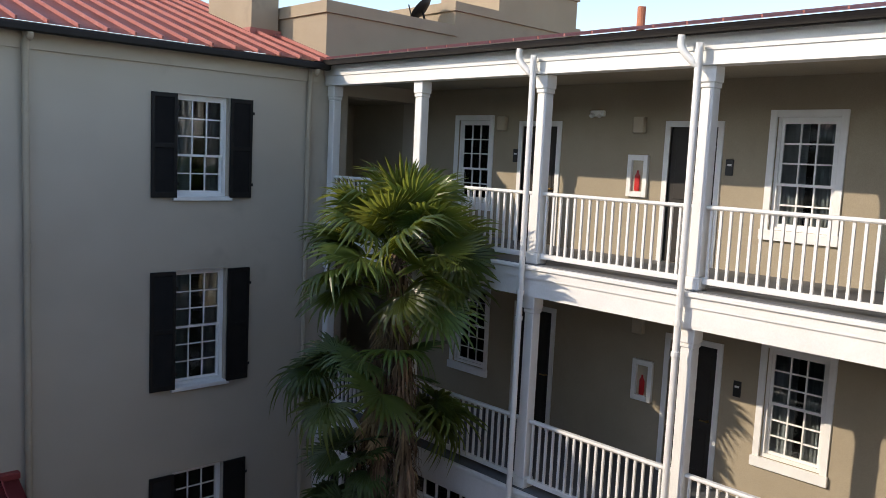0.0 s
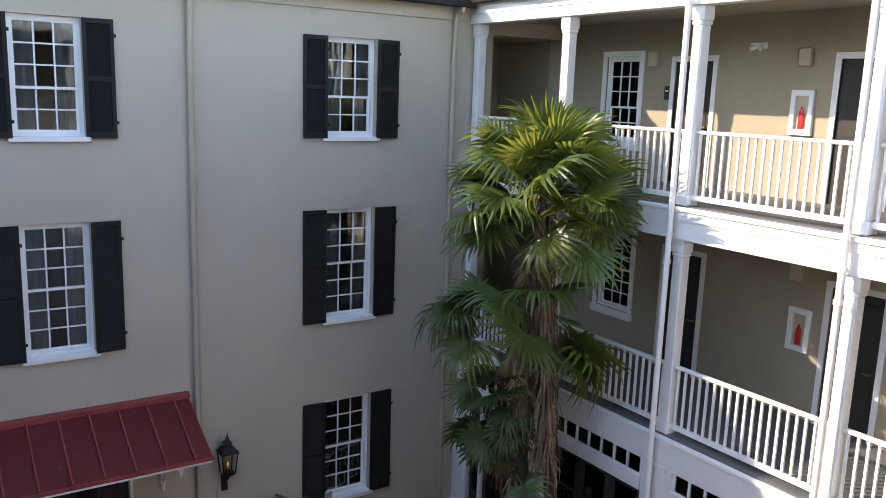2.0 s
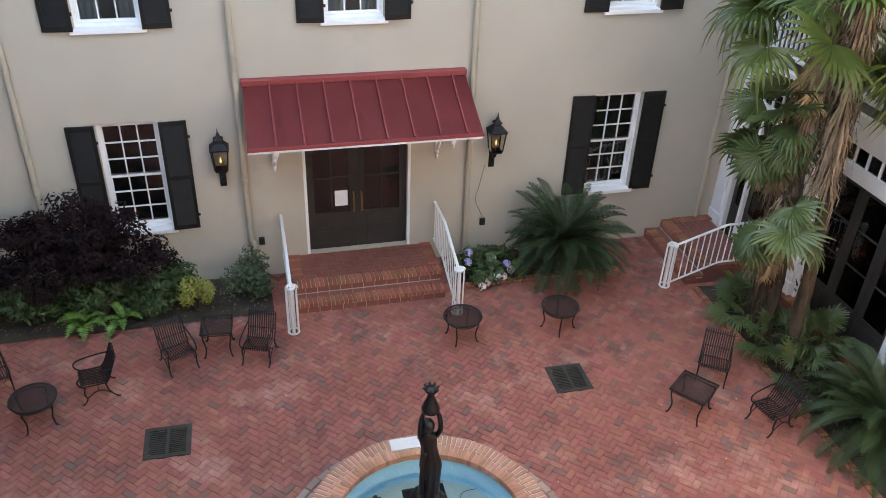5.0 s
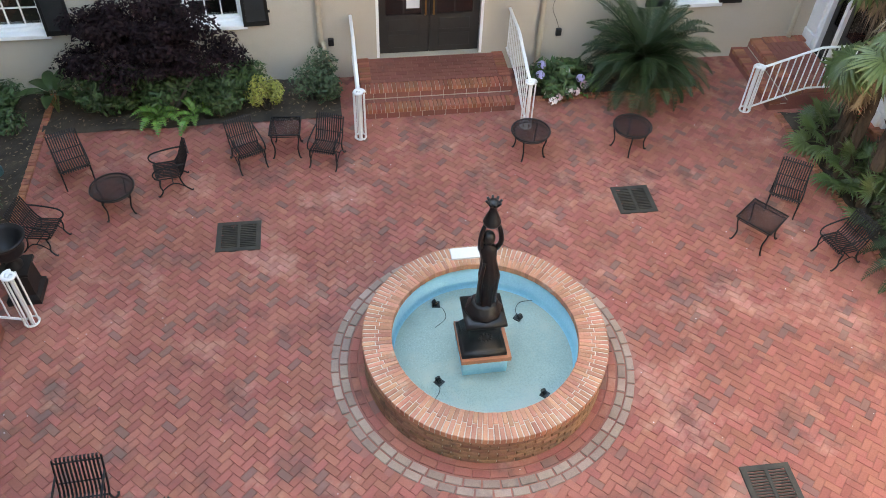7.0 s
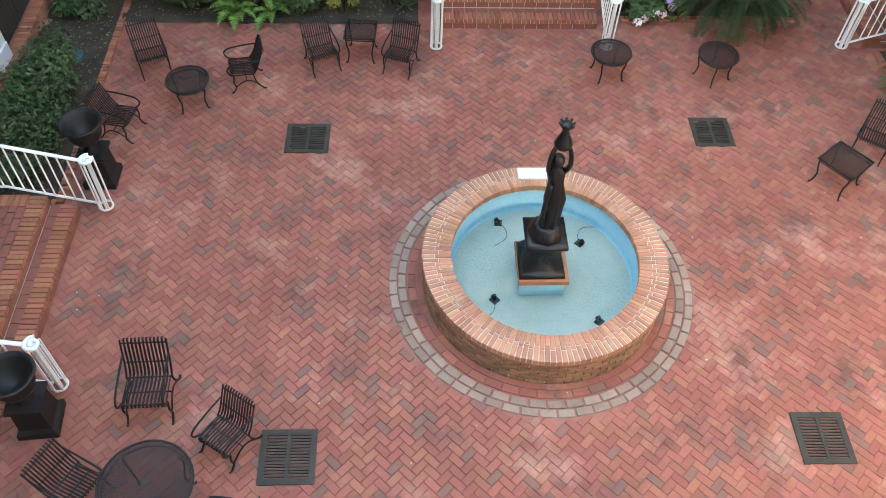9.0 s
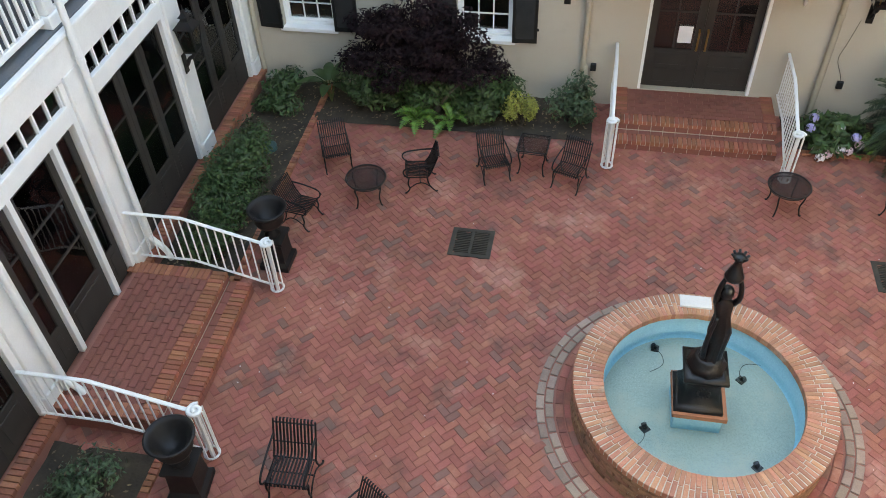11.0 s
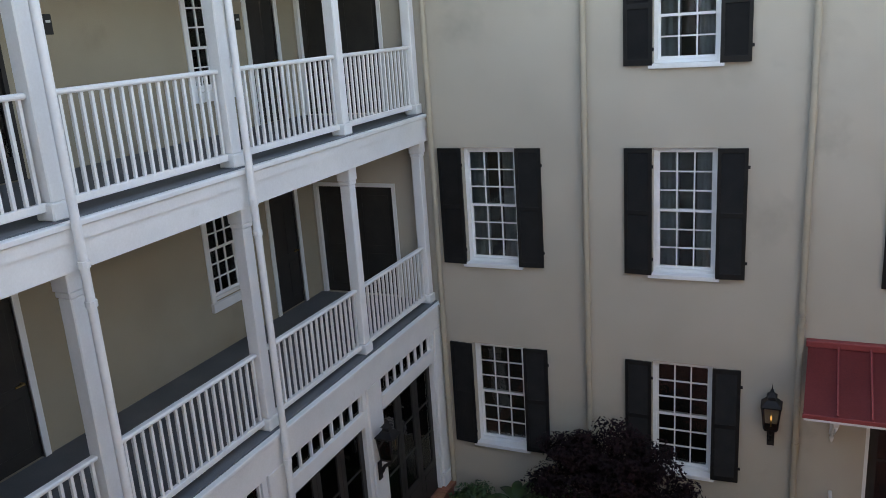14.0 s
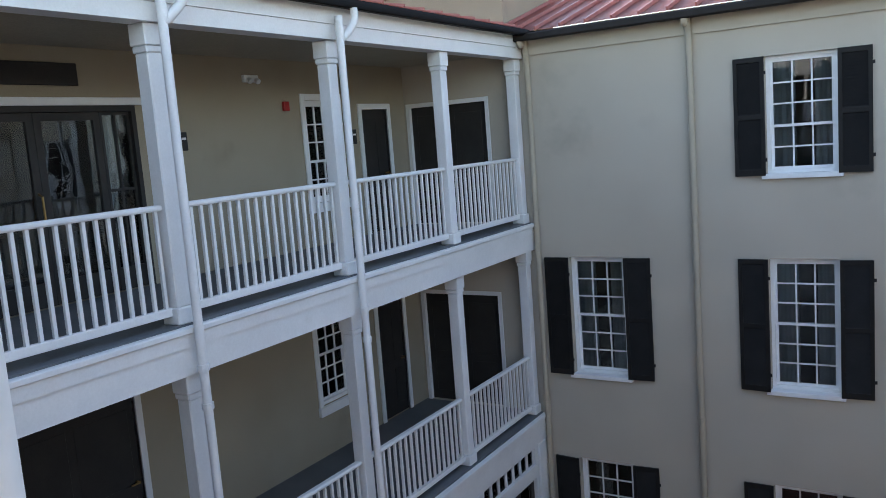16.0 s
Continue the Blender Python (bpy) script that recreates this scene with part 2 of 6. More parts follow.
# palm leaf again with shade put in: duller patches, less light through
LEAF_PALM_SHADED = make("shaded_palm_leaf", (0.045, 0.078, 0.025), (0.085, 0.125, 0.04), 1.4, 0.4, 30, 0.05, random_tint=0.3, stain=((0.13, 0.13, 0.04), 1.6, 0.6), through_light=((0.15, 0.2, 0.04), 0.2))
LEAF_DRY = make("dry_palm_leaf", (0.26, 0.18, 0.10), (0.42, 0.31, 0.18), 2.5, 0.8, 40, 0.1, random_tint=0.35)
LEAF_DRY_FIBRE = make("dry_fibre", (0.12, 0.08, 0.05), (0.26, 0.18, 0.11), 3.0, 0.85, 40, 0.1, random_tint=0.4, island=True)
PETIOLE = make("palm_stalk", (0.08, 0.10, 0.03), (0.13, 0.15, 0.05), 3.0, 0.5, 40, 0.05)
LEAF_SAGO = make("sago_leaf", (0.014, 0.03, 0.011), (0.036, 0.06, 0.021), 1.5, 0.5, 30, 0.05, random_tint=0.3, spec=0.25)
LEAF_GREEN = make("shrub_leaf", (0.022, 0.052, 0.014), (0.05, 0.1, 0.025), 2.5, 0.5, 30, 0.05, random_tint=0.45, island=True)
LEAF_LIGHT = make("pale_shrub_leaf", (0.03, 0.062, 0.026), (0.065, 0.11, 0.048), 2.5, 0.5, 30, 0.05, random_tint=0.4, island=True)
LEAF_YELLOW = make("yellow_leaf", (0.15, 0.18, 0.03), (0.40, 0.38, 0.08), 2.5, 0.5, 30, 0.05, random_tint=0.4, island=True)
LEAF_FERN = make("fern_leaf", (0.09, 0.19, 0.03), (0.14, 0.25, 0.05), 2.5, 0.5, 30, 0.05, random_tint=0.35, island=True)
LEAF_PURPLE = make("purple_maple_leaf", (0.010, 0.005, 0.006), (0.022, 0.009, 0.011), 2.5, 0.65, 30, 0.05, random_tint=0.4, island=True, spec=0.15)
BARK = make("bark", (0.05, 0.035, 0.028), (0.1, 0.075, 0.06), 9.0, 0.9, 60, 0.5)
BLOOM_WHITE = make("white_petals", (0.7, 0.66, 0.66), (0.8, 0.72, 0.74), 6.0, 0.7, 60, 0.1, random_tint=0.15)
BLOOM_BLUE = make("blue_petals", (0.32, 0.30, 0.55), (0.45, 0.42, 0.68), 6.0, 0.7, 60, 0.1)
BLOOM_PINK = make("pink_petals", (0.6, 0.42, 0.46), (0.7, 0.52, 0.55), 6.0, 0.7, 60, 0.1)


def flame_material():
    m = bpy.data.materials.new("gas_flame")
    m.use_nodes = True
    b = m.node_tree.nodes["Principled BSDF"]
    b.inputs["Base Color"].default_value = (1, 0.6, 0.2, 1)
    b.inputs["Emission Color"].default_value = (1, 0.55, 0.15, 1)
    b.inputs["Emission Strength"].default_value = 0.25
    return m


def water_material():
    m = bpy.data.materials.new("pool_water")
    m.use_nodes = True
    nt = m.node_tree
    nt.nodes.remove(nt.nodes["Principled BSDF"])
    fres = node(nt, "ShaderNodeFresnel", IOR=1.33)
    clear = nt.nodes.new("ShaderNodeBsdfTransparent")
    clear.inputs[0].default_value = (0.9, 0.98, 0.98, 1)
    gloss = nt.nodes.new("ShaderNodeBsdfGlossy")
    gloss.inputs["Roughness"].default_value = 0.04
    nz = node(nt, "ShaderNodeTexNoise", Scale=6.0, Detail=2.0)
    geo = nt.nodes.new("ShaderNodeNewGeometry")
    nt.links.new(geo.outputs["Position"], nz.inputs["Vector"])
    bp = node(nt, "ShaderNodeBump", Strength=0.12, Distance=0.03)
    nt.links.new(nz.outputs[0], bp.inputs["Height"])
    nt.links.new(bp.outputs[0], gloss.inputs["Normal"])
    nt.links.new(bp.outputs[0], fres.inputs["Normal"])
    mix = nt.nodes.new("ShaderNodeMixShader")
    nt.links.new(fres.outputs[0], mix.inputs[0])
    nt.links.new(clear.outputs[0], mix.inputs[1])
    nt.links.new(gloss.outputs[0], mix.inputs[2])
    nt.links.new(mix.outputs[0], nt.nodes["Material Output"].inputs[0])
    return m


def mesh_top_material():
    """Fine woven wire: about a third of it is holes."""
    m = bpy.data.materials.new("wire_mesh")
    m.use_nodes = True
    nt = m.node_tree
    b = nt.nodes["Principled BSDF"]
    b.inputs["Base Color"].default_value = (0.022, 0.017, 0.016, 1)
    b.inputs["Roughness"].default_value = 0.6
    b.inputs["Specular IOR Level"].default_value = 0.3
    clear = nt.nodes.new("ShaderNodeBsdfTransparent")
    mix = nt.nodes.new("ShaderNodeMixShader")
    nz = node(nt, "ShaderNodeTexNoise", Scale=5.0, Detail=3.0)
    mr = nt.nodes.new("ShaderNodeMapRange")
    mr.inputs["To Min"].default_value, mr.inputs["To Max"].default_value = 0.4, 0.66
    nt.links.new(nz.outputs[0], mr.inputs["Value"])
    nt.links.new(mr.outputs[0], mix.inputs[0])
    nt.links.new(clear.outputs[0], mix.inputs[1])
    nt.links.new(b.outputs[0], mix.inputs[2])
    nt.links.new(mix.outputs[0], nt.nodes["Material Output"].inputs[0])
    return m


IRON_MESH = mesh_top_material()
FLAME = flame_material()
WATER = water_material()


# ---- building helpers ----
def thing(name, label, category, m=None, group="", kind=""):
    ob = new(name)
    ob.empty_display_size = 0.1
    if m is not None:
        ob.matrix_basis = m
    return tagged(ob, label, category, group, kind)


def mesh_of(bm, name, material, smooth=False):
    me = bpy.data.meshes.new(name)
    bmesh.ops.recalc_face_normals(bm, faces=bm.faces)
    bm.to_mesh(me)
    bm.free()
    me.materials.append(material)
    if smooth:
        me.shade_smooth()
    return me


def part(name, bm, material, parent=None, label="", smooth=False):
    ob = new(name, mesh_of(bm, name, material, smooth))
    if parent is not None:
        ob.parent = parent
    if label:
        ob["label"] = label
    return ob


def put(name, me, parent, m=None, label=""):
    """One more object on a shared mesh."""
    ob = new(name, me)
    ob.parent = parent
    if m is not None:
        ob.matrix_basis = m
    if label:
        ob["label"] = label
    return ob


def box(bm, x0, y0, z0, x1, y1, z1, bevel=0.0):
    r = bmesh.ops.create_cube(bm, size=1.0)
    vs = r["verts"]
    for v in vs:
        v.co = Vector(((x0 + x1) / 2 + v.co.x * (x1 - x0), (y0 + y1) / 2 + v.co.y * (y1 - y0), (z0 + z1) / 2 + v.co.z * (z1 - z0)))
    if bevel:
        es = list({e for v in vs for e in v.link_edges})
        bmesh.ops.bevel(bm, geom=es, offset=bevel, segments=1, affect="EDGES")
    return bm


def boxes(*rows, bevel=0.0):
    bm = bmesh.new()
    for r in rows:
        box(bm, *r, bevel=bevel)
    return bm


def tube(bm, pts, r, sides=6, r_end=None, flat=1.0, cap=True):
    """A round bar along points."""
    pts = [Vector(p) for p in pts]
    rings = []
    ref = None
    for i, p in enumerate(pts):
        d = (pts[min(i + 1, len(pts) - 1)] - pts[max(i - 1, 0)]).normalized()
        if ref is None:
            ref = Vector((0, 0, 1)) if abs(d.z) < 0.9 else Vector((1, 0, 0))
        u = d.cross(ref).normalized()
        v = u.cross(d).normalized()
        ref = v
        rr = r if r_end is None else r + (r_end - r) * i / (len(pts) - 1)
        rings.append([bm.verts.new(p + u * (rr * math.cos(a)) + v * (rr * flat * math.sin(a))) for a in (2 * math.pi * k / sides for k in range(sides))])
    for a, b in zip(rings, rings[1:]):
        for k in range(sides):
            bm.faces.new((a[k], a[(k + 1) % sides], b[(k + 1) % sides], b[k]))
    if cap:
        bm.faces.new(rings[0][::-1])
        bm.faces.new(rings[-1])
    return bm


def lathe(bm, profile, n=32, centre=(0, 0)):
    rings = []
    for r, z in profile:
        rings.append([bm.verts.new((centre[0] + r * math.cos(2 * math.pi * k / n), centre[1] + r * math.sin(2 * math.pi * k / n), z)) for k in range(n)])
    for a, b in zip(rings, rings[1:]):
        for k in range(n):
            bm.faces.new((a[k], a[(k + 1) % n], b[(k + 1) % n], b[k]))
    return bm


def arc(points, n=8):
    """A smooth curve through points (Catmull-Rom)."""
    ps = [Vector(p) for p in points]
    ps = [ps[0] * 2 - ps[1]] + ps + [ps[-1] * 2 - ps[-2]]
    out = []
    for a, b, c, d in zip(ps, ps[1:], ps[2:], ps[3:]):
        for k in range(n):
            t = k / n
            out.append(0.5 * ((2 * b) + (c - a) * t + (2 * a - 5 * b + 4 * c - d) * t * t + (3 * b - a - 3 * c + d) * t ** 3))
    out.append(ps[-2])
    return out


def wall(name, place, u0, u1, z0, z1, thick, holes, material, label, category="wall"):
    """A wall along u with openings (u0, u1, z0, z1); place(u, depth, z) gives the world point."""
    us = sorted({u0, u1, *[h[0] for h in holes], *[h[1] for h in holes]})
    zs = sorted({z0, z1, *[h[2] for h in holes], *[h[3] for h in holes]})

    def solid(i, j):
        if not (0 <= i < len(us) - 1 and 0 <= j < len(zs) - 1):
            return False
        u, z = (us[i] + us[i + 1]) / 2, (zs[j] + zs[j + 1]) / 2
        return not any(h[0] < u < h[1] and h[2] < z < h[3] for h in holes)

    bm = bmesh.new()

    def quad(*ps):
        bm.faces.new([bm.verts.new(place(*p)) for p in ps])

    for i in range(len(us) - 1):
        for j in range(len(zs) - 1):
            if not solid(i, j):
                continue
            a, b, c, d = us[i], us[i + 1], zs[j], zs[j + 1]
            for w in (0, thick):
                quad((a, w, c), (b, w, c), (b, w, d), (a, w, d))
            if not solid(i - 1, j):
                quad((a, 0, c), (a, thick, c), (a, thick, d), (a, 0, d))
            if not solid(i + 1, j):
                quad((b, 0, c), (b, thick, c), (b, thick, d), (b, 0, d))
            if not solid(i, j - 1):
                quad((a, 0, c), (b, 0, c), (b, thick, c), (a, thick, c))
            if not solid(i, j + 1):
                quad((a, 0, d), (b, 0, d), (b, thick, d), (a, thick, d))
    bmesh.ops.remove_doubles(bm, verts=bm.verts, dist=0.0005)
    ob = part(name, bm, material)
    return tagged(ob, label, category, kind="structure")


def structure(name, bm, material, label, category):
    return tagged(part(name, bm, material), label, category, kind="structure")


# ---- the large structure ----
FACADE_Y = 13.0
RIGHT = Matrix.Translation((9.42, 0, 0)) @ pose(0, 0, 0, 0, 0, -90)
LEFT = Matrix.Translation((-5.775, 0, 0)) @ pose(0, 0, 0, 0, 0, 90)
SOUTH = Matrix.Translation((0, 0.22, 0)) @ pose(0, 0, 0, 0, 0, 180)
FACADE = Matrix.Translation((0, FACADE_Y, 0))
ROW_Z = ((1.17, 3.14), (4.66, 6.67), (7.93, 9.62))
BAYS = {"maple": -1.5, "corner": -4.675, "canopy": 2.17, "palm": 6.975}
WIN_W = 0.96
DEPTH = 2.45

facade_windows = [(x, r) for key, x in BAYS.items() for r in range(3) if not (key == "corner" and r == 2) and not (key == "canopy" and r == 0)]
holes = [(x - WIN_W / 2, x + WIN_W / 2, ROW_Z[r][0], ROW_Z[r][1]) for x, r in facade_windows]
holes.append((1.22, 3.12, 0.36, 2.72))
for z, h in ((3.9, 2.13), (7.27, 2.2)):
    holes.append((-8.18, -6.48, z, z + h))
    holes.append((9.98, 11.7, z, z + 2.6))


def along(m):
    return lambda u, d, z: m @ Vector((u, d, z))


wall("wall_north", along(FACADE), -8.5, 12.2, -0.2, 10.45, 0.35, holes, STUCCO, "beige stucco facade wall of the courtyard with shuttered windows")
structure("trim", boxes((-5.85, 12.955, 10.06, 9.36, 13.02, 10.3)), STUCCO, "beige stucco band under the eave of the facade", "cornice")
# sheets close behind the windows; the rooms' shade is in their colour
structure("inner_wall", boxes((-8.5, 14.4, -0.2, 9.9, 14.5, 10.2)), ROOM_SHADE, "near-black sheet painting the unlit rooms behind the facade windows", "wall")
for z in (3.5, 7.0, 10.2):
    structure("inner_floor", boxes((-8.5, 13.36, z, 9.9, 14.4, z + 0.1)), ROOM_SHADE, "near-black floor sheet painting the shade between the unlit rooms", "floor")
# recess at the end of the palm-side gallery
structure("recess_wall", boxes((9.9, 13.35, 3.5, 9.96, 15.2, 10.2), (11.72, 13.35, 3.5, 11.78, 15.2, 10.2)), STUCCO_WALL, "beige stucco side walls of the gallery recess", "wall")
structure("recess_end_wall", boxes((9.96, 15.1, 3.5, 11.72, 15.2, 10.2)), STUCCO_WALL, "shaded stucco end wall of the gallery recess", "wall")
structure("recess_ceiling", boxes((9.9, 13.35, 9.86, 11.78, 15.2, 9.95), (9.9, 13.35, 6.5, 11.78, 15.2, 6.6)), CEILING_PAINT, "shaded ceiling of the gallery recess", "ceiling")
structure("recess_floor", boxes((9.96, 13.35, 3.76, 11.72, 15.1, 3.9), (9.96, 13.35, 7.13, 11.72, 15.1, 7.27)), FLOOR_GREY, "grey painted recess floor", "floor")


# ---- windows, shutters, doors ----
def sash_window(m, w, h, up, low, label, casing=0.0, curtain=True, cols=3, depth=0.1):
    """A double-hung window; up and low are the rows of panes in each sash."""
    win = thing("window", label, "window", m)
    f = 0.05
    part("window_frame", boxes((-w / 2, depth, 0, -w / 2 + f, depth + 0.12, h), (w / 2 - f, depth, 0, w / 2, depth + 0.12, h), (-w / 2 + f, depth, h - f, w / 2 - f, depth + 0.12, h), (-w / 2 + f, depth, 0, w / 2 - f, depth + 0.12, f)), WHITE_TRIM, win)
    if casing:
        c = casing
        part("casing", boxes((-w / 2 - c, -0.03, -c, -w / 2, 0.0, h + c), (w / 2, -0.03, -c, w / 2 + c, 0.0, h + c), (-w / 2, -0.03, h, w / 2, 0.0, h + c), bevel=0.004), WHITE_TRIM, win)
        part("window_sill", boxes((-w / 2 - c - 0.02, -0.06, -c - 0.05, w / 2 + c + 0.02, 0.0, -0.001), bevel=0.006), WHITE_TRIM, win)
    else:
        part("window_sill", boxes((-w / 2 - 0.06, -0.07, -0.07, w / 2 + 0.06, depth + 0.1, 0.002), bevel=0.006), WHITE_TRIM, win)
    iw = w - 2 * f
    rows = up + low
    split = f + (h - 2 * f) * low / rows
    s = 0.04
    for name, z0, z1, n, d in (("lower_sash", f, split + s / 2, low, depth + 0.06), ("upper_sash", split - s / 2, h - f, up, depth + 0.02)):
        bm = boxes((-iw / 2, d, z0, -iw / 2 + s, d + 0.04, z1), (iw / 2 - s, d, z0, iw / 2, d + 0.04, z1), (-iw / 2 + s, d, z0, iw / 2 - s, d + 0.04, z0 + s), (-iw / 2 + s, d, z1 - s, iw / 2 - s, d + 0.04, z1))
        gw, gh = (iw - 2 * s) / cols, (z1 - z0 - 2 * s) / n
        for k in range(1, cols):
            x = -iw / 2 + s + gw * k
            box(bm, x - 0.011, d + 0.004, z0 + s, x + 0.011, d + 0.034, z1 - s)
        for k in range(1, n):
            z = z0 + s + gh * k
            box(bm, -iw / 2 + s, d + 0.006, z - 0.011, iw / 2 - s, d + 0.032, z + 0.011)
        sash = part(name, bm, WHITE_TRIM, win)
        me = mesh_of(boxes((-gw / 2, 0, -gh / 2, gw / 2, 0.004, gh / 2)), "pane", GLASS)
        for i in range(cols):
            for j in range(n):
                p = put("pane", me, sash, pose(-iw / 2 + s + gw * (i + 0.5), d + 0.018, z0 + s + gh * (j + 0.5), random.uniform(-0.5, 0.5), 0, random.uniform(-0.5, 0.5)))
                p.visible_shadow = False
    if curtain:
        for side in (-1, 1):
            bm = bmesh.new()
            n = 26
            width = w * ((0.46 if side < 0 else 0.4) if casing else (0.40 if side < 0 else 0.34))
            cols_v = []
            for k in range(n + 1):
                u = k / n
                x = side * (w / 2 - width * u)
                y = depth + 0.15 + 0.025 * math.sin(u * 24 + side) + 0.012 * math.sin(u * 61)
                cols_v.append((bm.verts.new((x, y, -0.1)), bm.verts.new((x, y, h + 0.05))))
            for a, b in zip(cols_v, cols_v[1:]):
                bm.faces.new((a[0], b[0], b[1], a[1]))
            bmesh.ops.solidify(bm, geom=bm.faces[:], thickness=0.006)
            c = part("curtain", bm, CURTAIN, None, smooth=True)
            c.matrix_basis = m
            tagged(c, "grey cloth curtain hanging in folds behind window panes", "curtain", "window curtains")
    return win


def louvre_shutter(m, w, h, label):
    sh = thing("shutter", label, "shutter", m, "window shutters")
    st = 0.055
    mid = h * 0.5
    part("shutter_frame", boxes((-w / 2, -0.035, 0, -w / 2 + st, 0, h), (w / 2 - st, -0.035, 0, w / 2, 0, h), (-w / 2 + st, -0.035, 0, w / 2 - st, 0, 0.09), (-w / 2 + st, -0.035, h - 0.07, w / 2 - st, 0, h), (-w / 2 + st, -0.035, mid - 0.035, w / 2 - st, 0, mid + 0.035)), SHUTTER, sh)
    bm = bmesh.new()
    for z0, z1 in ((0.09, mid - 0.035), (mid + 0.035, h - 0.07)):
        n = int((z1 - z0) / 0.042)
        for k in range(n):
            z = z0 + (z1 - z0) * (k + 0.5) / n
            q = [bm.verts.new(p) for p in ((-w / 2 + st, -0.030, z - 0.022), (w / 2 - st, -0.030, z - 0.022), (w / 2 - st, -0.004, z + 0.018), (-w / 2 + st, -0.004, z + 0.018))]
            q2 = [bm.verts.new(v.co + Vector((0, 0.004, 0.006))) for v in q]
            bm.faces.new(q)
            bm.faces.new(q2[::-1])
            bm.faces.new((q[0], q[1], q2[1], q2[0]))
    tagged(part("louvre_slats", bm, SHUTTER, sh), kind="stuff")
    for k in (0.12, 0.85):
        part("hinge", boxes((w / 2 - 0.005, -0.042, h * k, w / 2 + 0.03, -0.036, h * k + 0.05)), IRON, sh)
    return sh


for x, r in facade_windows:
    z0, z1 = ROW_Z[r]
    m = pose(x, FACADE_Y, z0)
    up, low = (3, 2) if r == 2 else (3, 3)
    text = "white double-hung window in the stucco facade" + (", dark inside" if r == 0 else ", grey curtains inside")
    sash_window(m, WIN_W, z1 - z0, up, low, text, curtain=r > 0)
    for side in (-1, 1):
        sm = pose(x + side * (WIN_W / 2 + 0.215), FACADE_Y - 0.03, z0 - 0.02, random.uniform(-0.4, 0.4), 0, side * random.uniform(0, 5))
        louvre_shutter(sm, 0.43, z1 - z0 + 0.02, "dark louvred wooden shutter open beside a window")


def panel_door(m, w, h, label, glazed=False, name="door", handle=True):
    """A single dark door leaf in its white frame."""
    d = thing(name, label, "door", m)
    c = 0.09
    part("door_frame", boxes((-w / 2 - c, -0.025, 0, -w / 2, 0.06, h + c), (w / 2, -0.025, 0, w / 2 + c, 0.06, h + c), (-w / 2, -0.025, h, w / 2, 0.06, h + c)), WHITE_TRIM, d)
    bm = boxes((-w / 2, 0.03, 0.01, w / 2, 0.07, h - 0.003))
    for x0, x1 in ((-w / 2 + 0.1, -0.05), (0.05, w / 2 - 0.1)):
        for z0, z1 in ((0.2, 0.85), (1.0, h - 0.15)):
            box(bm, x0, 0.02, z0, x1, 0.031, z1, bevel=0.006)
    leaf = part("door_leaf", bm, DARK_DOOR, d)
    if handle:
        part("handle", boxes((w / 2 - 0.1, -0.03, 1.0, w / 2 - 0.07, 0.03, 1.03), (w / 2 - 0.2, -0.035, 1.005, w / 2 - 0.07, -0.02, 1.025)), BRASS, leaf, "brass lever handle")
    return d


# ---- galleries ----
def column(m, h, w=0.17):
    c = thing("column", "white square wooden gallery column with capital and base", "column", m, "gallery columns")
    part("shaft", boxes((-w / 2, -w / 2, 0.16, w / 2, w / 2, h - 0.26), bevel=0.012), WHITE, c)
    part("capital", boxes((-w / 2 - 0.012, -w / 2 - 0.012, h - 0.26, w / 2 + 0.012, w / 2 + 0.012, h - 0.2), (-w / 2 - 0.024, -w / 2 - 0.024, h - 0.199, w / 2 + 0.024, w / 2 + 0.024, h), bevel=0.01), WHITE, c)
    part("base", boxes((-w / 2 - 0.025, -w / 2 - 0.025, 0, w / 2 + 0.025, w / 2 + 0.025, 0.16), bevel=0.012), WHITE, c)
    return c


BALUSTER = mesh_of(boxes((-0.016, -0.016, 0, 0.016, 0.016, 0.92)), "baluster", WHITE)


def railing(m, length):
    """A gallery railing from x = 0 to length."""
    r = thing("railing", "white painted gallery railing with square balusters", "railing", m, "gallery railings")
    part("top_rail", boxes((0, -0.045, 1.0, length, 0.045, 1.05), bevel=0.015), WHITE, r)
    part("bottom_rail", boxes((0, -0.03, 0.08, length, 0.03, 0.155), bevel=0.006), WHITE, r)
    n = round(length / 0.128)
    for k in range(n):
        put("baluster", BALUSTER, r, pose(length * (k + 0.5) / n, 0, 0.12))
    return r


def downspout(points, material, label, r=0.05, collars=()):
    d = thing("downspout", label, "downspout")
    part("pipe", tube(bmesh.new(), arc(points, 5), r, 10), material, d, smooth=True)
    for p in collars:
        bm = bmesh.new()
        tube(bm, [Vector(p) - Vector((0, 0, 0.03)), Vector(p) + Vector((0, 0, 0.03))], r + 0.012, 10)
        part("collar", bm, material, d)
    return d


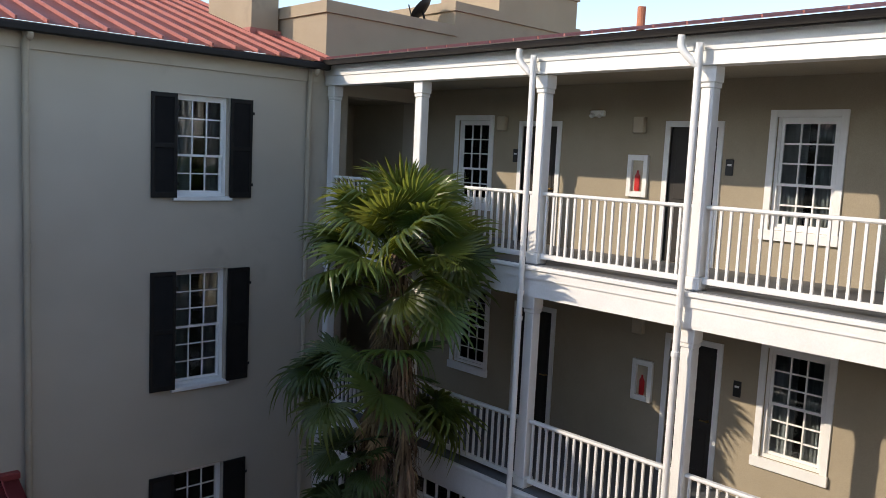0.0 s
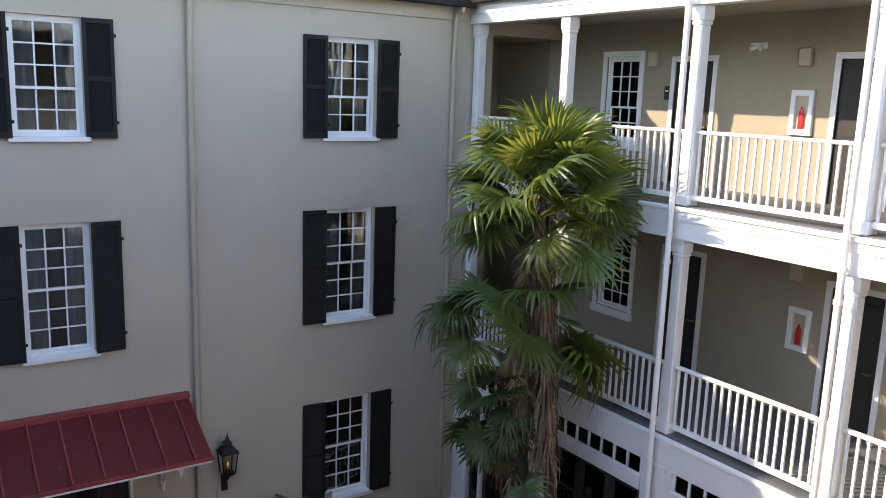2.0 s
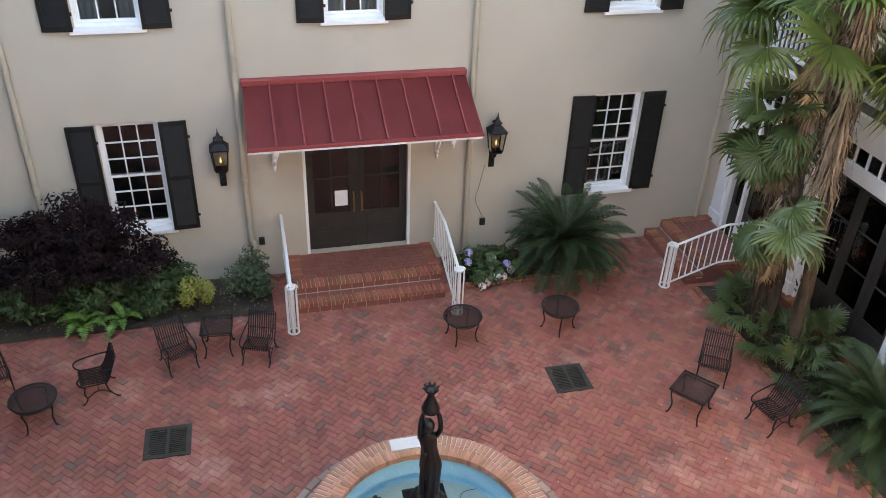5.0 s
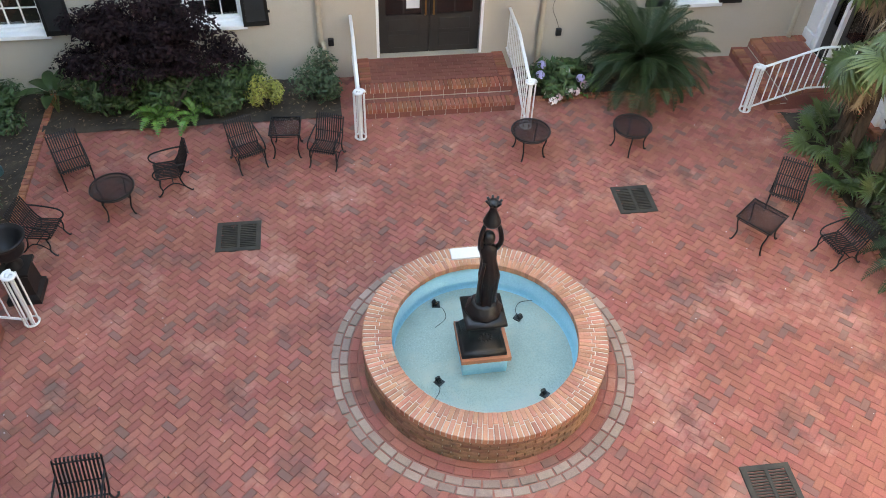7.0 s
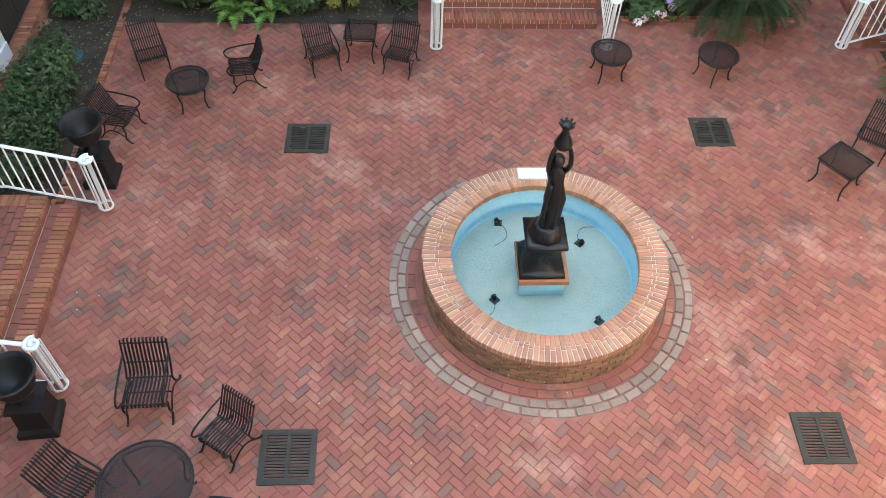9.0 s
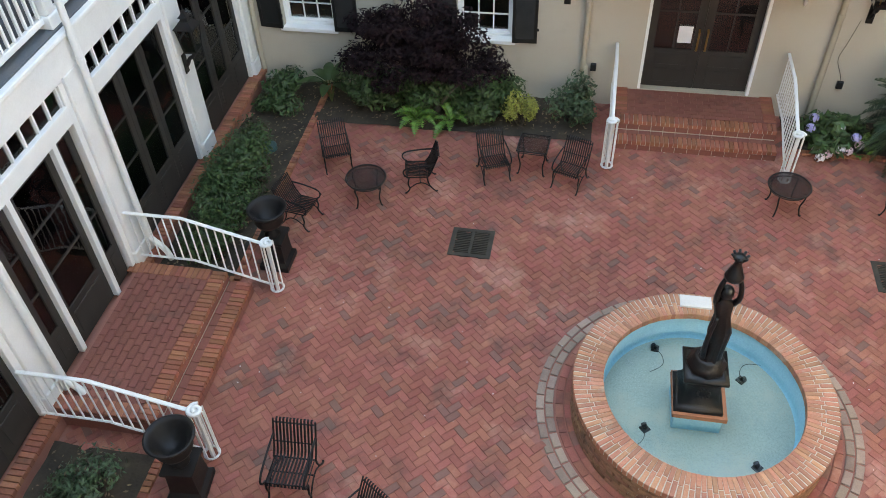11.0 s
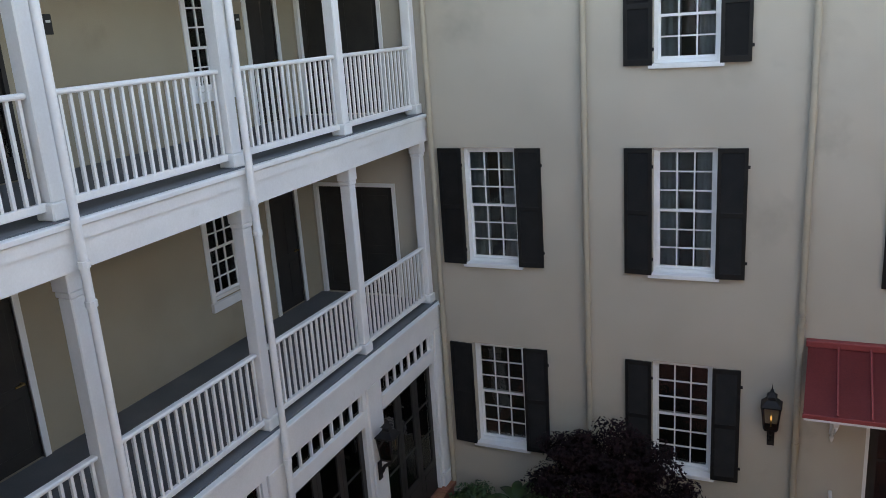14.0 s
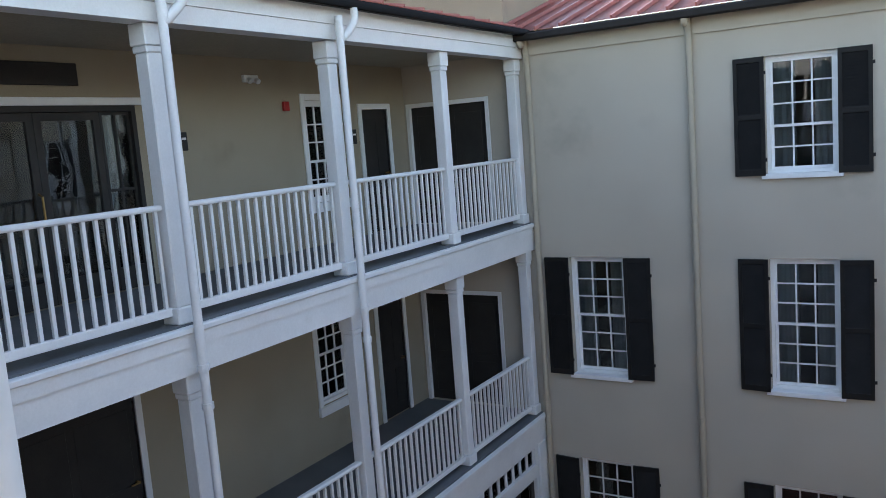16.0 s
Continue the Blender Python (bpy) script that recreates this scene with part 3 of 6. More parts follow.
def gallery(m, cols, pilasters, ends, f2, f3, spouts=(), rise=1.0, outlet=0.2):
    """Two open storeys over a closed ground storey; local x along, y inwards."""
    a, b = ends
    top = 10.02
    for z, nm in ((f2, "second"), (f3, "third")):
        ob = structure("gallery_floor", boxes((a, 0.03, z - 0.14, b, DEPTH, z)), FLOOR_GREY, "grey painted gallery floor of the %s storey" % nm, "floor")
        ob.matrix_basis = m
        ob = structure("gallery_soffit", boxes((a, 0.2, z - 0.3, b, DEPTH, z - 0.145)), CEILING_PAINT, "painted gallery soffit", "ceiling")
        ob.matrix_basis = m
        fascia = thing("fascia", "white moulded timber fascia along the gallery edge", "fascia", m, kind="structure")
        part("lip", boxes((a, -0.07, z - 0.075, b, 0.028, z - 0.012), bevel=0.012), WHITE, fascia)
        part("upper_board", boxes((a, -0.035, z - 0.2, b, 0.19, z - 0.077)), WHITE, fascia)
        part("lower_board", boxes((a, -0.01, z - 0.47, b, 0.19, z - 0.202)), WHITE, fascia)
    beam = thing("roof_beam", "white timber beam under the gallery roof", "beam", m, kind="structure")
    part("beam_face", boxes((a, 0, top, b, 0.24, top + 0.17)), WHITE, beam)
    part("frieze", boxes((a, -0.02, top + 0.172, b, 0.24, top + 0.36)), WHITE, beam)
    part("crown", boxes((a, -0.07, top + 0.362, b, 0.24, top + 0.41), bevel=0.015), WHITE, beam)
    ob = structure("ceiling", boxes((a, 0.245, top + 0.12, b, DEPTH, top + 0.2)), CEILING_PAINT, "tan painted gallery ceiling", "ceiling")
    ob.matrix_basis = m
    gut = thing("gutter", "dark metal half-round gutter along the gallery roof", "gutter", m)
    bm = bmesh.new()
    prof = [(-0.2 + 0.06 * math.cos(t), 10.44 + 0.085 * math.sin(t)) for t in [math.pi + math.pi * k / 8 for k in range(9)]]
    va = [bm.verts.new((a, y, z)) for y, z in prof]
    vb = [bm.verts.new((b, y, z)) for y, z in prof]
    for k in range(8):
        bm.faces.new((va[k], va[k + 1], vb[k + 1], vb[k]))
    bmesh.ops.solidify(bm, geom=bm.faces[:], thickness=0.006)
    part("trough", bm, GUTTER_DARK, gut, smooth=True)
    part("back_board", boxes((a, -0.135, 10.365, b, -0.072, 10.47)), GUTTER_DARK, gut)
    roof = thing("gallery_roof", "low red standing-seam metal roof over the gallery", "roof", m, kind="structure")
    bm = bmesh.new()
    z1 = 10.47 + 0.2 * 7.2
    vs = [bm.verts.new(p) for p in ((a, -0.2, 10.47), (b, -0.2, 10.47), (b, 7.0, z1), (a, 7.0, z1))]
    bm.faces.new(vs)
    bmesh.ops.solidify(bm, geom=bm.faces[:], thickness=0.03)
    part("roof_sheet", bm, RED_METAL, roof)
    seam = bmesh.new()
    box(seam, -0.012, -0.2, 0, 0.012, 3.2, 0.035)
    bmesh.ops.rotate(seam, verts=seam.verts, cent=(0, -0.2, 0), matrix=Matrix.Rotation(math.atan(0.2), 3, "X"))
    me = mesh_of(seam, "seam", RED_METAL)
    for k in range(int((b - a) / 0.46)):
        put("seam", me, roof, pose(a + 0.3 + 0.46 * k, 0, 10.475))
    for lo, hi in ((f2, f3 - 0.47), (f3, top)):
        for c in cols:
            column(m @ pose(c, 0.16, lo), hi - lo)
        for p, q in zip(cols, cols[1:]):
            railing(m @ pose(p + 0.085, 0.16, lo) @ Matrix.Diagonal((1, 1, rise if lo == f3 else 1.0, 1)), q - p - 0.17)
    for c in pilasters:
        pil = thing("pilaster", "white painted pilaster on the ground storey", "pilaster", m @ pose(c, 0.14, 0.3), "ground storey pilasters")
        part("shaft", boxes((-0.19, -0.16, 0.25, 0.19, 0.14, f2 - 0.774), bevel=0.01), WHITE, pil)
        part("base", boxes((-0.215, -0.185, -0.1, 0.215, 0.14, 0.25), bevel=0.01), WHITE, pil)
    for c in spouts:
        w = lambda x, y, z: m @ Vector((x, y, z))
        downspout([w(c + outlet, -0.2, 10.36), w(c + outlet, -0.2, 10.24), w(c + outlet * 0.75, -0.18, 10.14), w(c + outlet * 0.1, -0.13, 9.99), w(c, -0.12, 9.88), w(c, -0.12, 5.0), w(c, -0.12, 0.75), w(c, -0.13, 0.62), w(c, -0.3, 0.4), w(c, -0.36, 0.2)], WHITE, "white painted downspout running down a gallery column", 0.045, [w(c, -0.12, z) for z in (f3 - 0.4, f2 - 0.4, f2 + 2.6)])


COLS_RIGHT = [-12.86, -10.39, -7.73, -5.15, -2.56, 0.07]
COLS_LEFT = [0.35, 2.88, 5.42, 7.97, 10.49, 12.87]
PILASTERS_LEFT = [0.3, 2.8, 5.3, 7.81, 10.37, 12.86]
gallery(RIGHT, COLS_RIGHT, COLS_RIGHT, (-12.985, 4.0), 3.91, 7.3, spouts=(-7.75, -5.18), outlet=-0.2)
gallery(LEFT, COLS_LEFT, PILASTERS_LEFT, (-4.0, 12.985), 3.9, 7.27, spouts=(5.38, 7.9), rise=1.07)


def glazed_entry(m, w, h):
    """Dark glazed gallery entrance: a leaf with a long pull, a fixed leaf and a side light, under a white head."""
    d = thing("glazed_entrance", "dark glazed gallery entrance with a long brass pull and side light", "door", m)
    part("head_trim", boxes((-w / 2 - 0.08, -0.04, h, w / 2 + 0.08, 0.06, h + 0.09), bevel=0.006), WHITE_TRIM, d)
    part("door_frame", boxes((-w / 2, 0.0, 0, -w / 2 + 0.06, 0.16, h), (w / 2 - 0.06, 0.0, 0, w / 2, 0.16, h), (-w / 2 + 0.06, 0.0, h - 0.07, w / 2 - 0.06, 0.16, h)), DARK_DOOR, d)
    edges = (-w / 2 + 0.06, -0.22, 0.62, w / 2 - 0.06)
    for k, (x0, x1) in enumerate(zip(edges, edges[1:])):
        st = 0.035 if k == 2 else 0.09
        bm = boxes((x0 + 0.003, 0.05, 0.01, x0 + st, 0.1, h - 0.075), (x1 - st, 0.05, 0.01, x1 - 0.003, 0.1, h - 0.075), (x0 + st, 0.05, h - 0.075 - st, x1 - st, 0.1, h - 0.075), (x0 + st, 0.05, 0.01, x1 - st, 0.1, 0.28))
        if k == 2:
            box(bm, x0 + st, 0.055, 1.2, x1 - st, 0.09, 1.235)
            box(bm, (x0 + x1) / 2 - 0.014, 0.055, 0.28, (x0 + x1) / 2 + 0.014, 0.09, h - 0.075 - st)
        leaf = part("side_light" if k == 2 else "door_leaf", bm, DARK_DOOR, d)
        part("pane", boxes((x0 + st, 0.07, 0.28, x1 - st, 0.076, h - 0.075 - st)), GLASS, leaf).visible_shadow = False
        if k == 0:
            part("pull_handle", tube(bmesh.new(), [(x1 - 0.05, 0.05, 0.9), (x1 - 0.05, -0.01, 0.93), (x1 - 0.05, -0.01, 1.23), (x1 - 0.05, 0.05, 1.26)], 0.014, 7), BRASS, leaf, "long brass pull handle")
    blind = part("curtain", boxes((0.66, 0.2, 0.0, w / 2 - 0.08, 0.206, h)), CURTAIN, None)
    blind.matrix_basis = m
    tagged(blind, "pale cloth blind behind the entrance side light", "curtain", "window curtains")
    plate = part("sign_board", boxes((-0.9, -0.03, h + 0.22, 0.35, -0.001, h + 0.47), bevel=0.006), DARK_DOOR)
    plate.matrix_basis = m
    tagged(plate, "plain dark sign board above the gallery entrance", "sign")
    return d


# back walls of the galleries: (kind, y, bottom, width, height)
def back_wall(m, name, ends, items, label):
    holes = []
    for kind, u, z, w, h in items:
        holes.append((u - w / 2, u + w / 2, z, z + h))
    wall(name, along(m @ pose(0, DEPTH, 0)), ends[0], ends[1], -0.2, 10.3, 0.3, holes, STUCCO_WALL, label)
    for kind, u, z, w, h in items:
        mm = m @ pose(u, DEPTH, z)
        if kind == "window":
            sash_window(mm, w, h, 3, 2 if z > 7 else 3, "white framed sash window on the gallery wall", casing=0.1, depth=0.03)
        elif kind == "entry":
            glazed_entry(mm, w, h)
        else:
            panel_door(mm, w, h - 0.02, "dark panelled guest room door in a white frame")
    # near-black sheet: unlit rooms painted by colour alone
    ob = structure("inner_wall", boxes((ends[0], DEPTH + 1.3, -0.2, ends[1], DEPTH + 1.4, 10.3)), ROOM_SHADE, "near-black sheet painting the unlit rooms behind the gallery wall", "wall")
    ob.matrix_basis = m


right_items = [
    ("window", -4.91, 7.97, 0.88, 1.6), ("door", -6.646, 7.3, 0.81, 2.145), ("door", -9.72, 7.3, 0.81, 2.145), ("window", -11.39, 7.95, 0.86, 1.58),
    ("window", -4.74, 4.64, 0.88, 1.63), ("door", -6.36, 3.91, 0.81, 2.195), ("door", -9.59, 3.91, 0.81, 2.195), ("window", -11.25, 4.69, 0.86, 1.6),
    ("door", -1.6, 7.3, 0.82, 2.15), ("window", 0.4, 7.97, 0.88, 1.6), ("door", -1.6, 3.91, 0.82, 2.17), ("window", 0.4, 4.64, 0.88, 1.63),
]
back_wall(RIGHT, "wall_east", (-13.0, 4.0), right_items, "tan stucco back wall of the palm-side gallery")
left_items = [
    ("window", 10.6, 7.95, 0.8, 1.6), ("door", 12.03, 7.27, 0.76, 2.155), ("entry", 5.95, 7.27, 2.2, 2.22), ("door", 2.0, 7.27, 0.82, 2.15),
    ("window", 10.36, 4.72, 0.8, 1.62), ("door", 12.0, 3.9, 0.78, 2.15), ("wide_door", 5.62, 3.9, 1.75, 2.12), ("door", 2.0, 3.9, 0.82, 2.15),
]
back_wall(LEFT, "wall_west", (-4.0, 13.0), left_items, "tan stucco back wall of the stair-side gallery")


def double_door(m, w, h, label):
    d = thing("double_door", label, "door", m)
    c = 0.07
    part("door_frame", boxes((-w / 2, -0.02, 0, -w / 2 + c, 0.2, h), (w / 2 - c, -0.02, 0, w / 2, 0.2, h), (-w / 2 + c, -0.02, h - c, w / 2 - c, 0.2, h)), WHITE_TRIM, d)
    for s in (-1, 1):
        iw = (w - 2 * c) / 2
        x0, x1 = (-iw, -0.004) if s < 0 else (0.004, iw)
        bm = boxes((x0, 0.06, 0.01, x1, 0.11, h - c - 0.004))
        for z0, z1 in ((0.18, 0.8), (0.95, h - c - 0.16)):
            box(bm, x0 + 0.12, 0.045, z0, x1 - 0.12, 0.061, z1, bevel=0.006)
        part("door_leaf", bm, DARK_DOOR, d)
    return d


for z, h in ((3.9, 2.13), (7.27, 2.2)):
    double_door(pose(-7.33, FACADE_Y, z), 1.7, h, "dark double fire door at the gallery end")
    panel_door(pose(10.75, 15.1, z) @ pose(0, -0.05, 0), 0.9, 2.05, "dark door at the back of the gallery recess")


# ---- ground storey: glazed doors with transom lights ----
def glazed_bay(m, w, f2, label, mullions=0):
    """Opening of width w from z = 0.3 up to the fascia."""
    bay = thing("glazed_doors", label, "door", m)
    zt0, zt1 = f2 - 0.80, f2 - 0.52
    full, w = w, w - 0.2
    part("head_board", boxes((-full / 2, 0.02, zt1 + 0.002, full / 2, 0.14, f2 - 0.474)), WHITE, bay)
    for sx in (-1, 1):
        x0, x1 = sorted((sx * w / 2, sx * full / 2))
        part("jamb", boxes((x0, 0.02, 0.3, x1, 0.14, zt1 + 0.001), bevel=0.006), WHITE, bay)
    part("transom_rail", boxes((-w / 2 + 0.001, 0.0, zt0 - 0.24, w / 2 - 0.001, 0.14, zt0 - 0.002), bevel=0.008), WHITE, bay)
    n = 7
    bm = bmesh.new()
    for k in range(n + 1):
        x = -w / 2 + 0.03 + (w - 0.06) * k / n
        box(bm, x - 0.014, 0.04, zt0, x + 0.014, 0.1, zt1)
    tr = part("transom_bars", bm, WHITE_TRIM, bay)
    gw = (w - 0.06) / n
    me = mesh_of(boxes((-gw / 2, 0, zt0, gw / 2, 0.004, zt1)), "pane", GLASS)
    for k in range(n):
        put("pane", me, tr, pose(-w / 2 + 0.03 + gw * (k + 0.5), 0.07, 0)).visible_shadow = False
    lh = zt0 - 0.24 - 0.3
    splits = (-w / 2, -0.5, 0.5, w / 2) if mullions else (-w / 2, -w / 6, w / 6, w / 2)
    for k in range(3):
        x0, x1 = splits[k] + 0.004, splits[k + 1] - 0.004
        if mullions:
            x0, x1 = x0 + 0.04, x1 - 0.04
        st = 0.1
        y0, y1 = 0.09, 0.14
        bm = boxes((x0, y0, 0, x0 + st, y1, lh - 0.002), (x1 - st, y0, 0, x1, y1, lh - 0.002), (x0 + st, y0, lh - st, x1 - st, y1, lh - 0.002), (x0 + st, y0, 0, x1 - st, y1, 0.62))
        box(bm, x0 + st + 0.03, y0 - 0.014, 0.14, x1 - st - 0.03, y0 + 0.001, 0.52, bevel=0.006)
        for j in (1, 2):
            z = 0.62 + (lh - st - 0.62) * j / 3
            box(bm, x0 + st, y0 + 0.01, z - 0.014, x1 - st, y1 - 0.01, z + 0.014)
        leaf = part("door_leaf", bm, DARK_DOOR, bay)
        ph = (lh - st - 0.62) / 3
        me = mesh_of(boxes((x0 + st, 0.112, 0, x1 - st, 0.116, ph)), "pane", GLASS)
        for j in range(3):
            put("pane", me, leaf, pose(0, 0, 0.62 + ph * j)).visible_shadow = False
    if mullions:
        for k in (1, 2):
            x = splits[k]
            part("mullion", boxes((x - 0.04, 0.02, 0.0, x + 0.04, 0.14, lh - 0.001)), WHITE, bay)
    for leaf_part in bay.children:
        if leaf_part.name.split(".")[0] in ("door_leaf", "mullion"):
            leaf_part.location.z = 0.3
    return bay


for m, cols, f2, stair in ((RIGHT, COLS_RIGHT, 3.91, -11.6), (LEFT, PILASTERS_LEFT, 3.9, 6.6)):
    for p, q in zip(cols, cols[1:]):
        c = (p + q) / 2
        glazed_bay(m @ pose(c, 0, 0), q - p - 0.382, f2, "dark brown glazed doors under a white transom light", mullions=abs(c - stair) < 0.5)
    # floor coloured near-black for the shade behind the doors
    ob = structure("inner_floor", boxes((-13.0 if m is RIGHT else -4.0, 0.15, 0.15, 4.0 if m is RIGHT else 13.0, DEPTH, 0.29)), ROOM_SHADE, "near-black floor sheet painting the shade inside the glazed doors", "floor")
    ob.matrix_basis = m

# south wing, on which the camera stands: gallery, rail and back wall
structure("south_floor", boxes((-5.7, -2.4, 6.9, 9.2, 0.2, 7.12)), FLOOR_GREY, "grey gallery floor of the south wing", "floor")
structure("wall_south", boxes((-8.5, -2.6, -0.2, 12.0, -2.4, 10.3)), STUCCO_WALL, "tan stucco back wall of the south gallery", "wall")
structure("south_ceiling", boxes((-5.7, -2.4, 10.1, 9.2, 0.0, 10.2)), CEILING_PAINT, "tan ceiling of the south gallery", "ceiling")
structure("south_lower_wall", boxes((-5.7, -0.2, -0.2, 9.2, -0.05, 6.9)), WHITE, "white painted lower storeys of the south wing", "wall")
sf = thing("fascia", "white timber fascia of the south gallery", "fascia", kind="structure")
part("board", boxes((-5.7, 0.0, 6.5, 9.2, 0.14, 6.898)), WHITE, sf)
sb = thing("roof_beam", "white beam over the south gallery", "beam", kind="structure")
part("beam_face", boxes((-5.7, -0.1, 9.95, 9.2, 0.14, 10.4)), WHITE, sb)
for x in (-3.0, -0.42, 2.2, 4.8, 7.4):
    column(pose(x, 0.0, 7.12), 2.82, 0.2)
for p, q in ((-3.0, -0.42), (-0.42, 2.2), (2.2, 4.8), (4.8, 7.4)):
    railing(pose(p + 0.1, -0.03, 7.12), q - p - 0.2)
downspout([(-0.37, 0.51, 10.2), (-0.37, 0.51, 9.0), (-0.37, 0.51, 7.5), (-0.37, 0.51, 4.0), (-0.37, 0.51, 0.1)], WHITE, "white painted downspout beside the south gallery", 0.05)


# ---- facade roof, gutters, parapets ----
def seamed_roof(name, a, b, y0, z0, slope, run, label):
    roof = thing(name, label, "roof", kind="structure")
    bm = bmesh.new()
    vs = [bm.verts.new(p) for p in ((a, y0, z0), (b, y0, z0), (b, y0 + run, z0 + slope * run), (a, y0 + run, z0 + slope * run))]
    bm.faces.new(vs)
    bmesh.ops.solidify(bm, geom=bm.faces[:], thickness=0.03)
    part("roof_sheet", bm, RED_METAL, roof)
    seam = bmesh.new()
    box(seam, -0.016, 0, 0, 0.016, run * math.hypot(1, slope), 0.06)
    bmesh.ops.rotate(seam, verts=seam.verts, cent=(0, 0, 0), matrix=Matrix.Rotation(math.atan(slope), 3, "X"))
    me = mesh_of(seam, "seam", RED_METAL)
    n = int((b - a) / 0.42)
    for k in range(n + 1):
        put("seam", me, roof, pose(a + 0.02 + (b - a - 0.04) * k / n, y0 - 0.02, z0 + 0.0))
    return roof


seamed_roof("facade_roof", -8.4, 9.55, 12.72, 10.42, 0.3, 7.0, "red standing-seam metal roof over the facade")
gut = thing("gutter", "dark metal gutter along the facade eave", "gutter")
part("trough", boxes((-5.9, 12.62, 10.27, 9.3, 12.75, 10.39), bevel=0.02), GUTTER_DARK, gut)
part("back_board", boxes((-5.9, 12.752, 10.3, 9.3, 12.99, 10.398)), GUTTER_DARK, gut)
for sx, x in ((1, 9.66), (-1, -6.3)):
    par = thing("parapet", "tan stucco parapet wall with coping above the gallery roof", "parapet", kind="structure")
    xa, xb = (x + 0.05, x + 3.45) if sx > 0 else (x - 3.4, x)
    part("wall_block", boxes((xa, 13.4, 10.3, xb, 15.6, 11.45)), TAN_WALL, par)
    part("coping", boxes((xa - 0.05, 13.35, 11.452, xb + 0.05, 15.65, 11.68)), TAN_WALL, par)
    xa, xb = (x + 3.45, x + 7.8) if sx > 0 else (x - 7.8, x - 3.45)
    part("wall_block", boxes((xa, 13.4, 10.3, xb, 15.6, 12.0)), TAN_WALL, par)
    part("coping", boxes((xa - 0.05, 13.35, 12.002, xb + 0.05, 15.65, 12.2)), TAN_WALL, par)
    if sx > 0:
        part("wall_block", boxes((14.6, 13.5, 12.202, 17.5, 15.5, 12.9)), TAN_WALL, par)
        part("coping", boxes((14.55, 13.45, 12.902, 17.55, 15.55, 13.1)), TAN_WALL, par)
chim = thing("chimney", "tan stucco chimney rising through the red roof", "chimney")
part("chimney_body", boxes((9.0, 15.0, 10.9, 9.62, 16.8, 13.6)), TAN_WALL, chim)
part("flashing", boxes((8.95, 14.95, 10.9, 9.66, 16.85, 11.2)), RED_METAL, chim)
vent = thing("roof_vent", "short terracotta vent pipe on the gallery roof", "vent")
bm = bmesh.new()
tube(bm, [(10.6, 6.9, 10.6), (10.6, 6.9, 11.05)], 0.06, 12)
part("pipe", bm, TERRACOTTA, vent)
dish = thing("satellite_dish", "grey satellite dish behind the parapet", "satellite dish", pose(12.6, 13.9, 11.95, 0, 50, 120))
bm = bmesh.new()
lathe(bm, [(0.01, 0.0), (0.18, 0.02), (0.32, 0.08), (0.31, 0.09), (0.17, 0.035), (0.01, 0.012)], 24)
part("reflector", bm, GUTTER_DARK, dish, smooth=True)
part("feed_arm", tube(bmesh.new(), [(0.3, 0, 0.06), (0.1, 0, 0.36)], 0.015, 6), GUTTER_DARK, dish)
part("mast", tube(bmesh.new(), [(0, 0, 0), (0.35, 0, -0.5)], 0.025, 6), GUTTER_DARK, dish)

# facade downspouts
for x, foot in ((4.17, "straight"), (0.24, "kick"), (-3.02, "kick"), (-5.68, "straight"), (9.05, "straight")):
    zf = 0.4 if x > 9 else 0.05
    pts = [(x, 12.68, 10.3), (x, 12.72, 10.2), (x, 12.92, 10.0), (x, 12.92, 6.0), (x, 12.92, 1.2)]
    pts += [(x, 12.92, zf + 0.2), (x, 12.92, zf)] if foot == "straight" else [(x + 0.03, 12.92, 0.8), (x + 0.1, 12.88, 0.3), (x + 0.12, 12.86, 0.0)]
    downspout(pts, PIPE_BEIGE, "beige painted downspout on the stucco facade", 0.05, [(x, 12.92, z) for z in (9.2, 7.2, 4.1, 2.0)])


# ---- courtyard ----
structure("ground", boxes((-60, -60, -0.32, 60, 80, -0.12)), MORTAR, "plain ground reaching out under the courtyard", "ground")
structure("paving_bed", boxes((-5.8, -0.05, -0.12, 9.4, 13.0, -0.012)), MORTAR, "sandy mortar bed between the paving bricks", "paving")
FX, FY = 2.0, 6.445
BEDS = [(-5.7, -4.42, 7.78, 12.98), (-4.42, 0.5, 11.78, 12.98), (-5.7, -4.3, 0.0, 4.85), (3.72, 7.0, 11.95, 12.98), (8.12, 9.2, 0.0, 11.08)]
STEPS = [(0.87, 3.5, 11.68, 13.0), (-5.7, -4.1, 5.12, 7.62), (8.0, 9.3, 11.2, 13.0)]
GRATES = [(-1.16, 9.05, 0.64, 0.6), (4.89, 9.18, 0.6, 0.61), (4.99, 4.2, 0.6, 0.63), (-1.03, 4.08, 0.62, 0.64)]


def paved(x, y):
    if not (-5.6 < x < 9.3 and 0.0 < y < 12.98) or math.hypot(x - FX, y - FY) < 1.97:
        return False
    for a, b, c, d in BEDS + STEPS:
        if a + 0.05 < x < b - 0.05 and c + 0.05 < y < d:
            return False
    return all(abs(x - gx) > w / 2 - 0.02 or abs(y - gy) > h / 2 - 0.02 for gx, gy, w, h in GRATES)


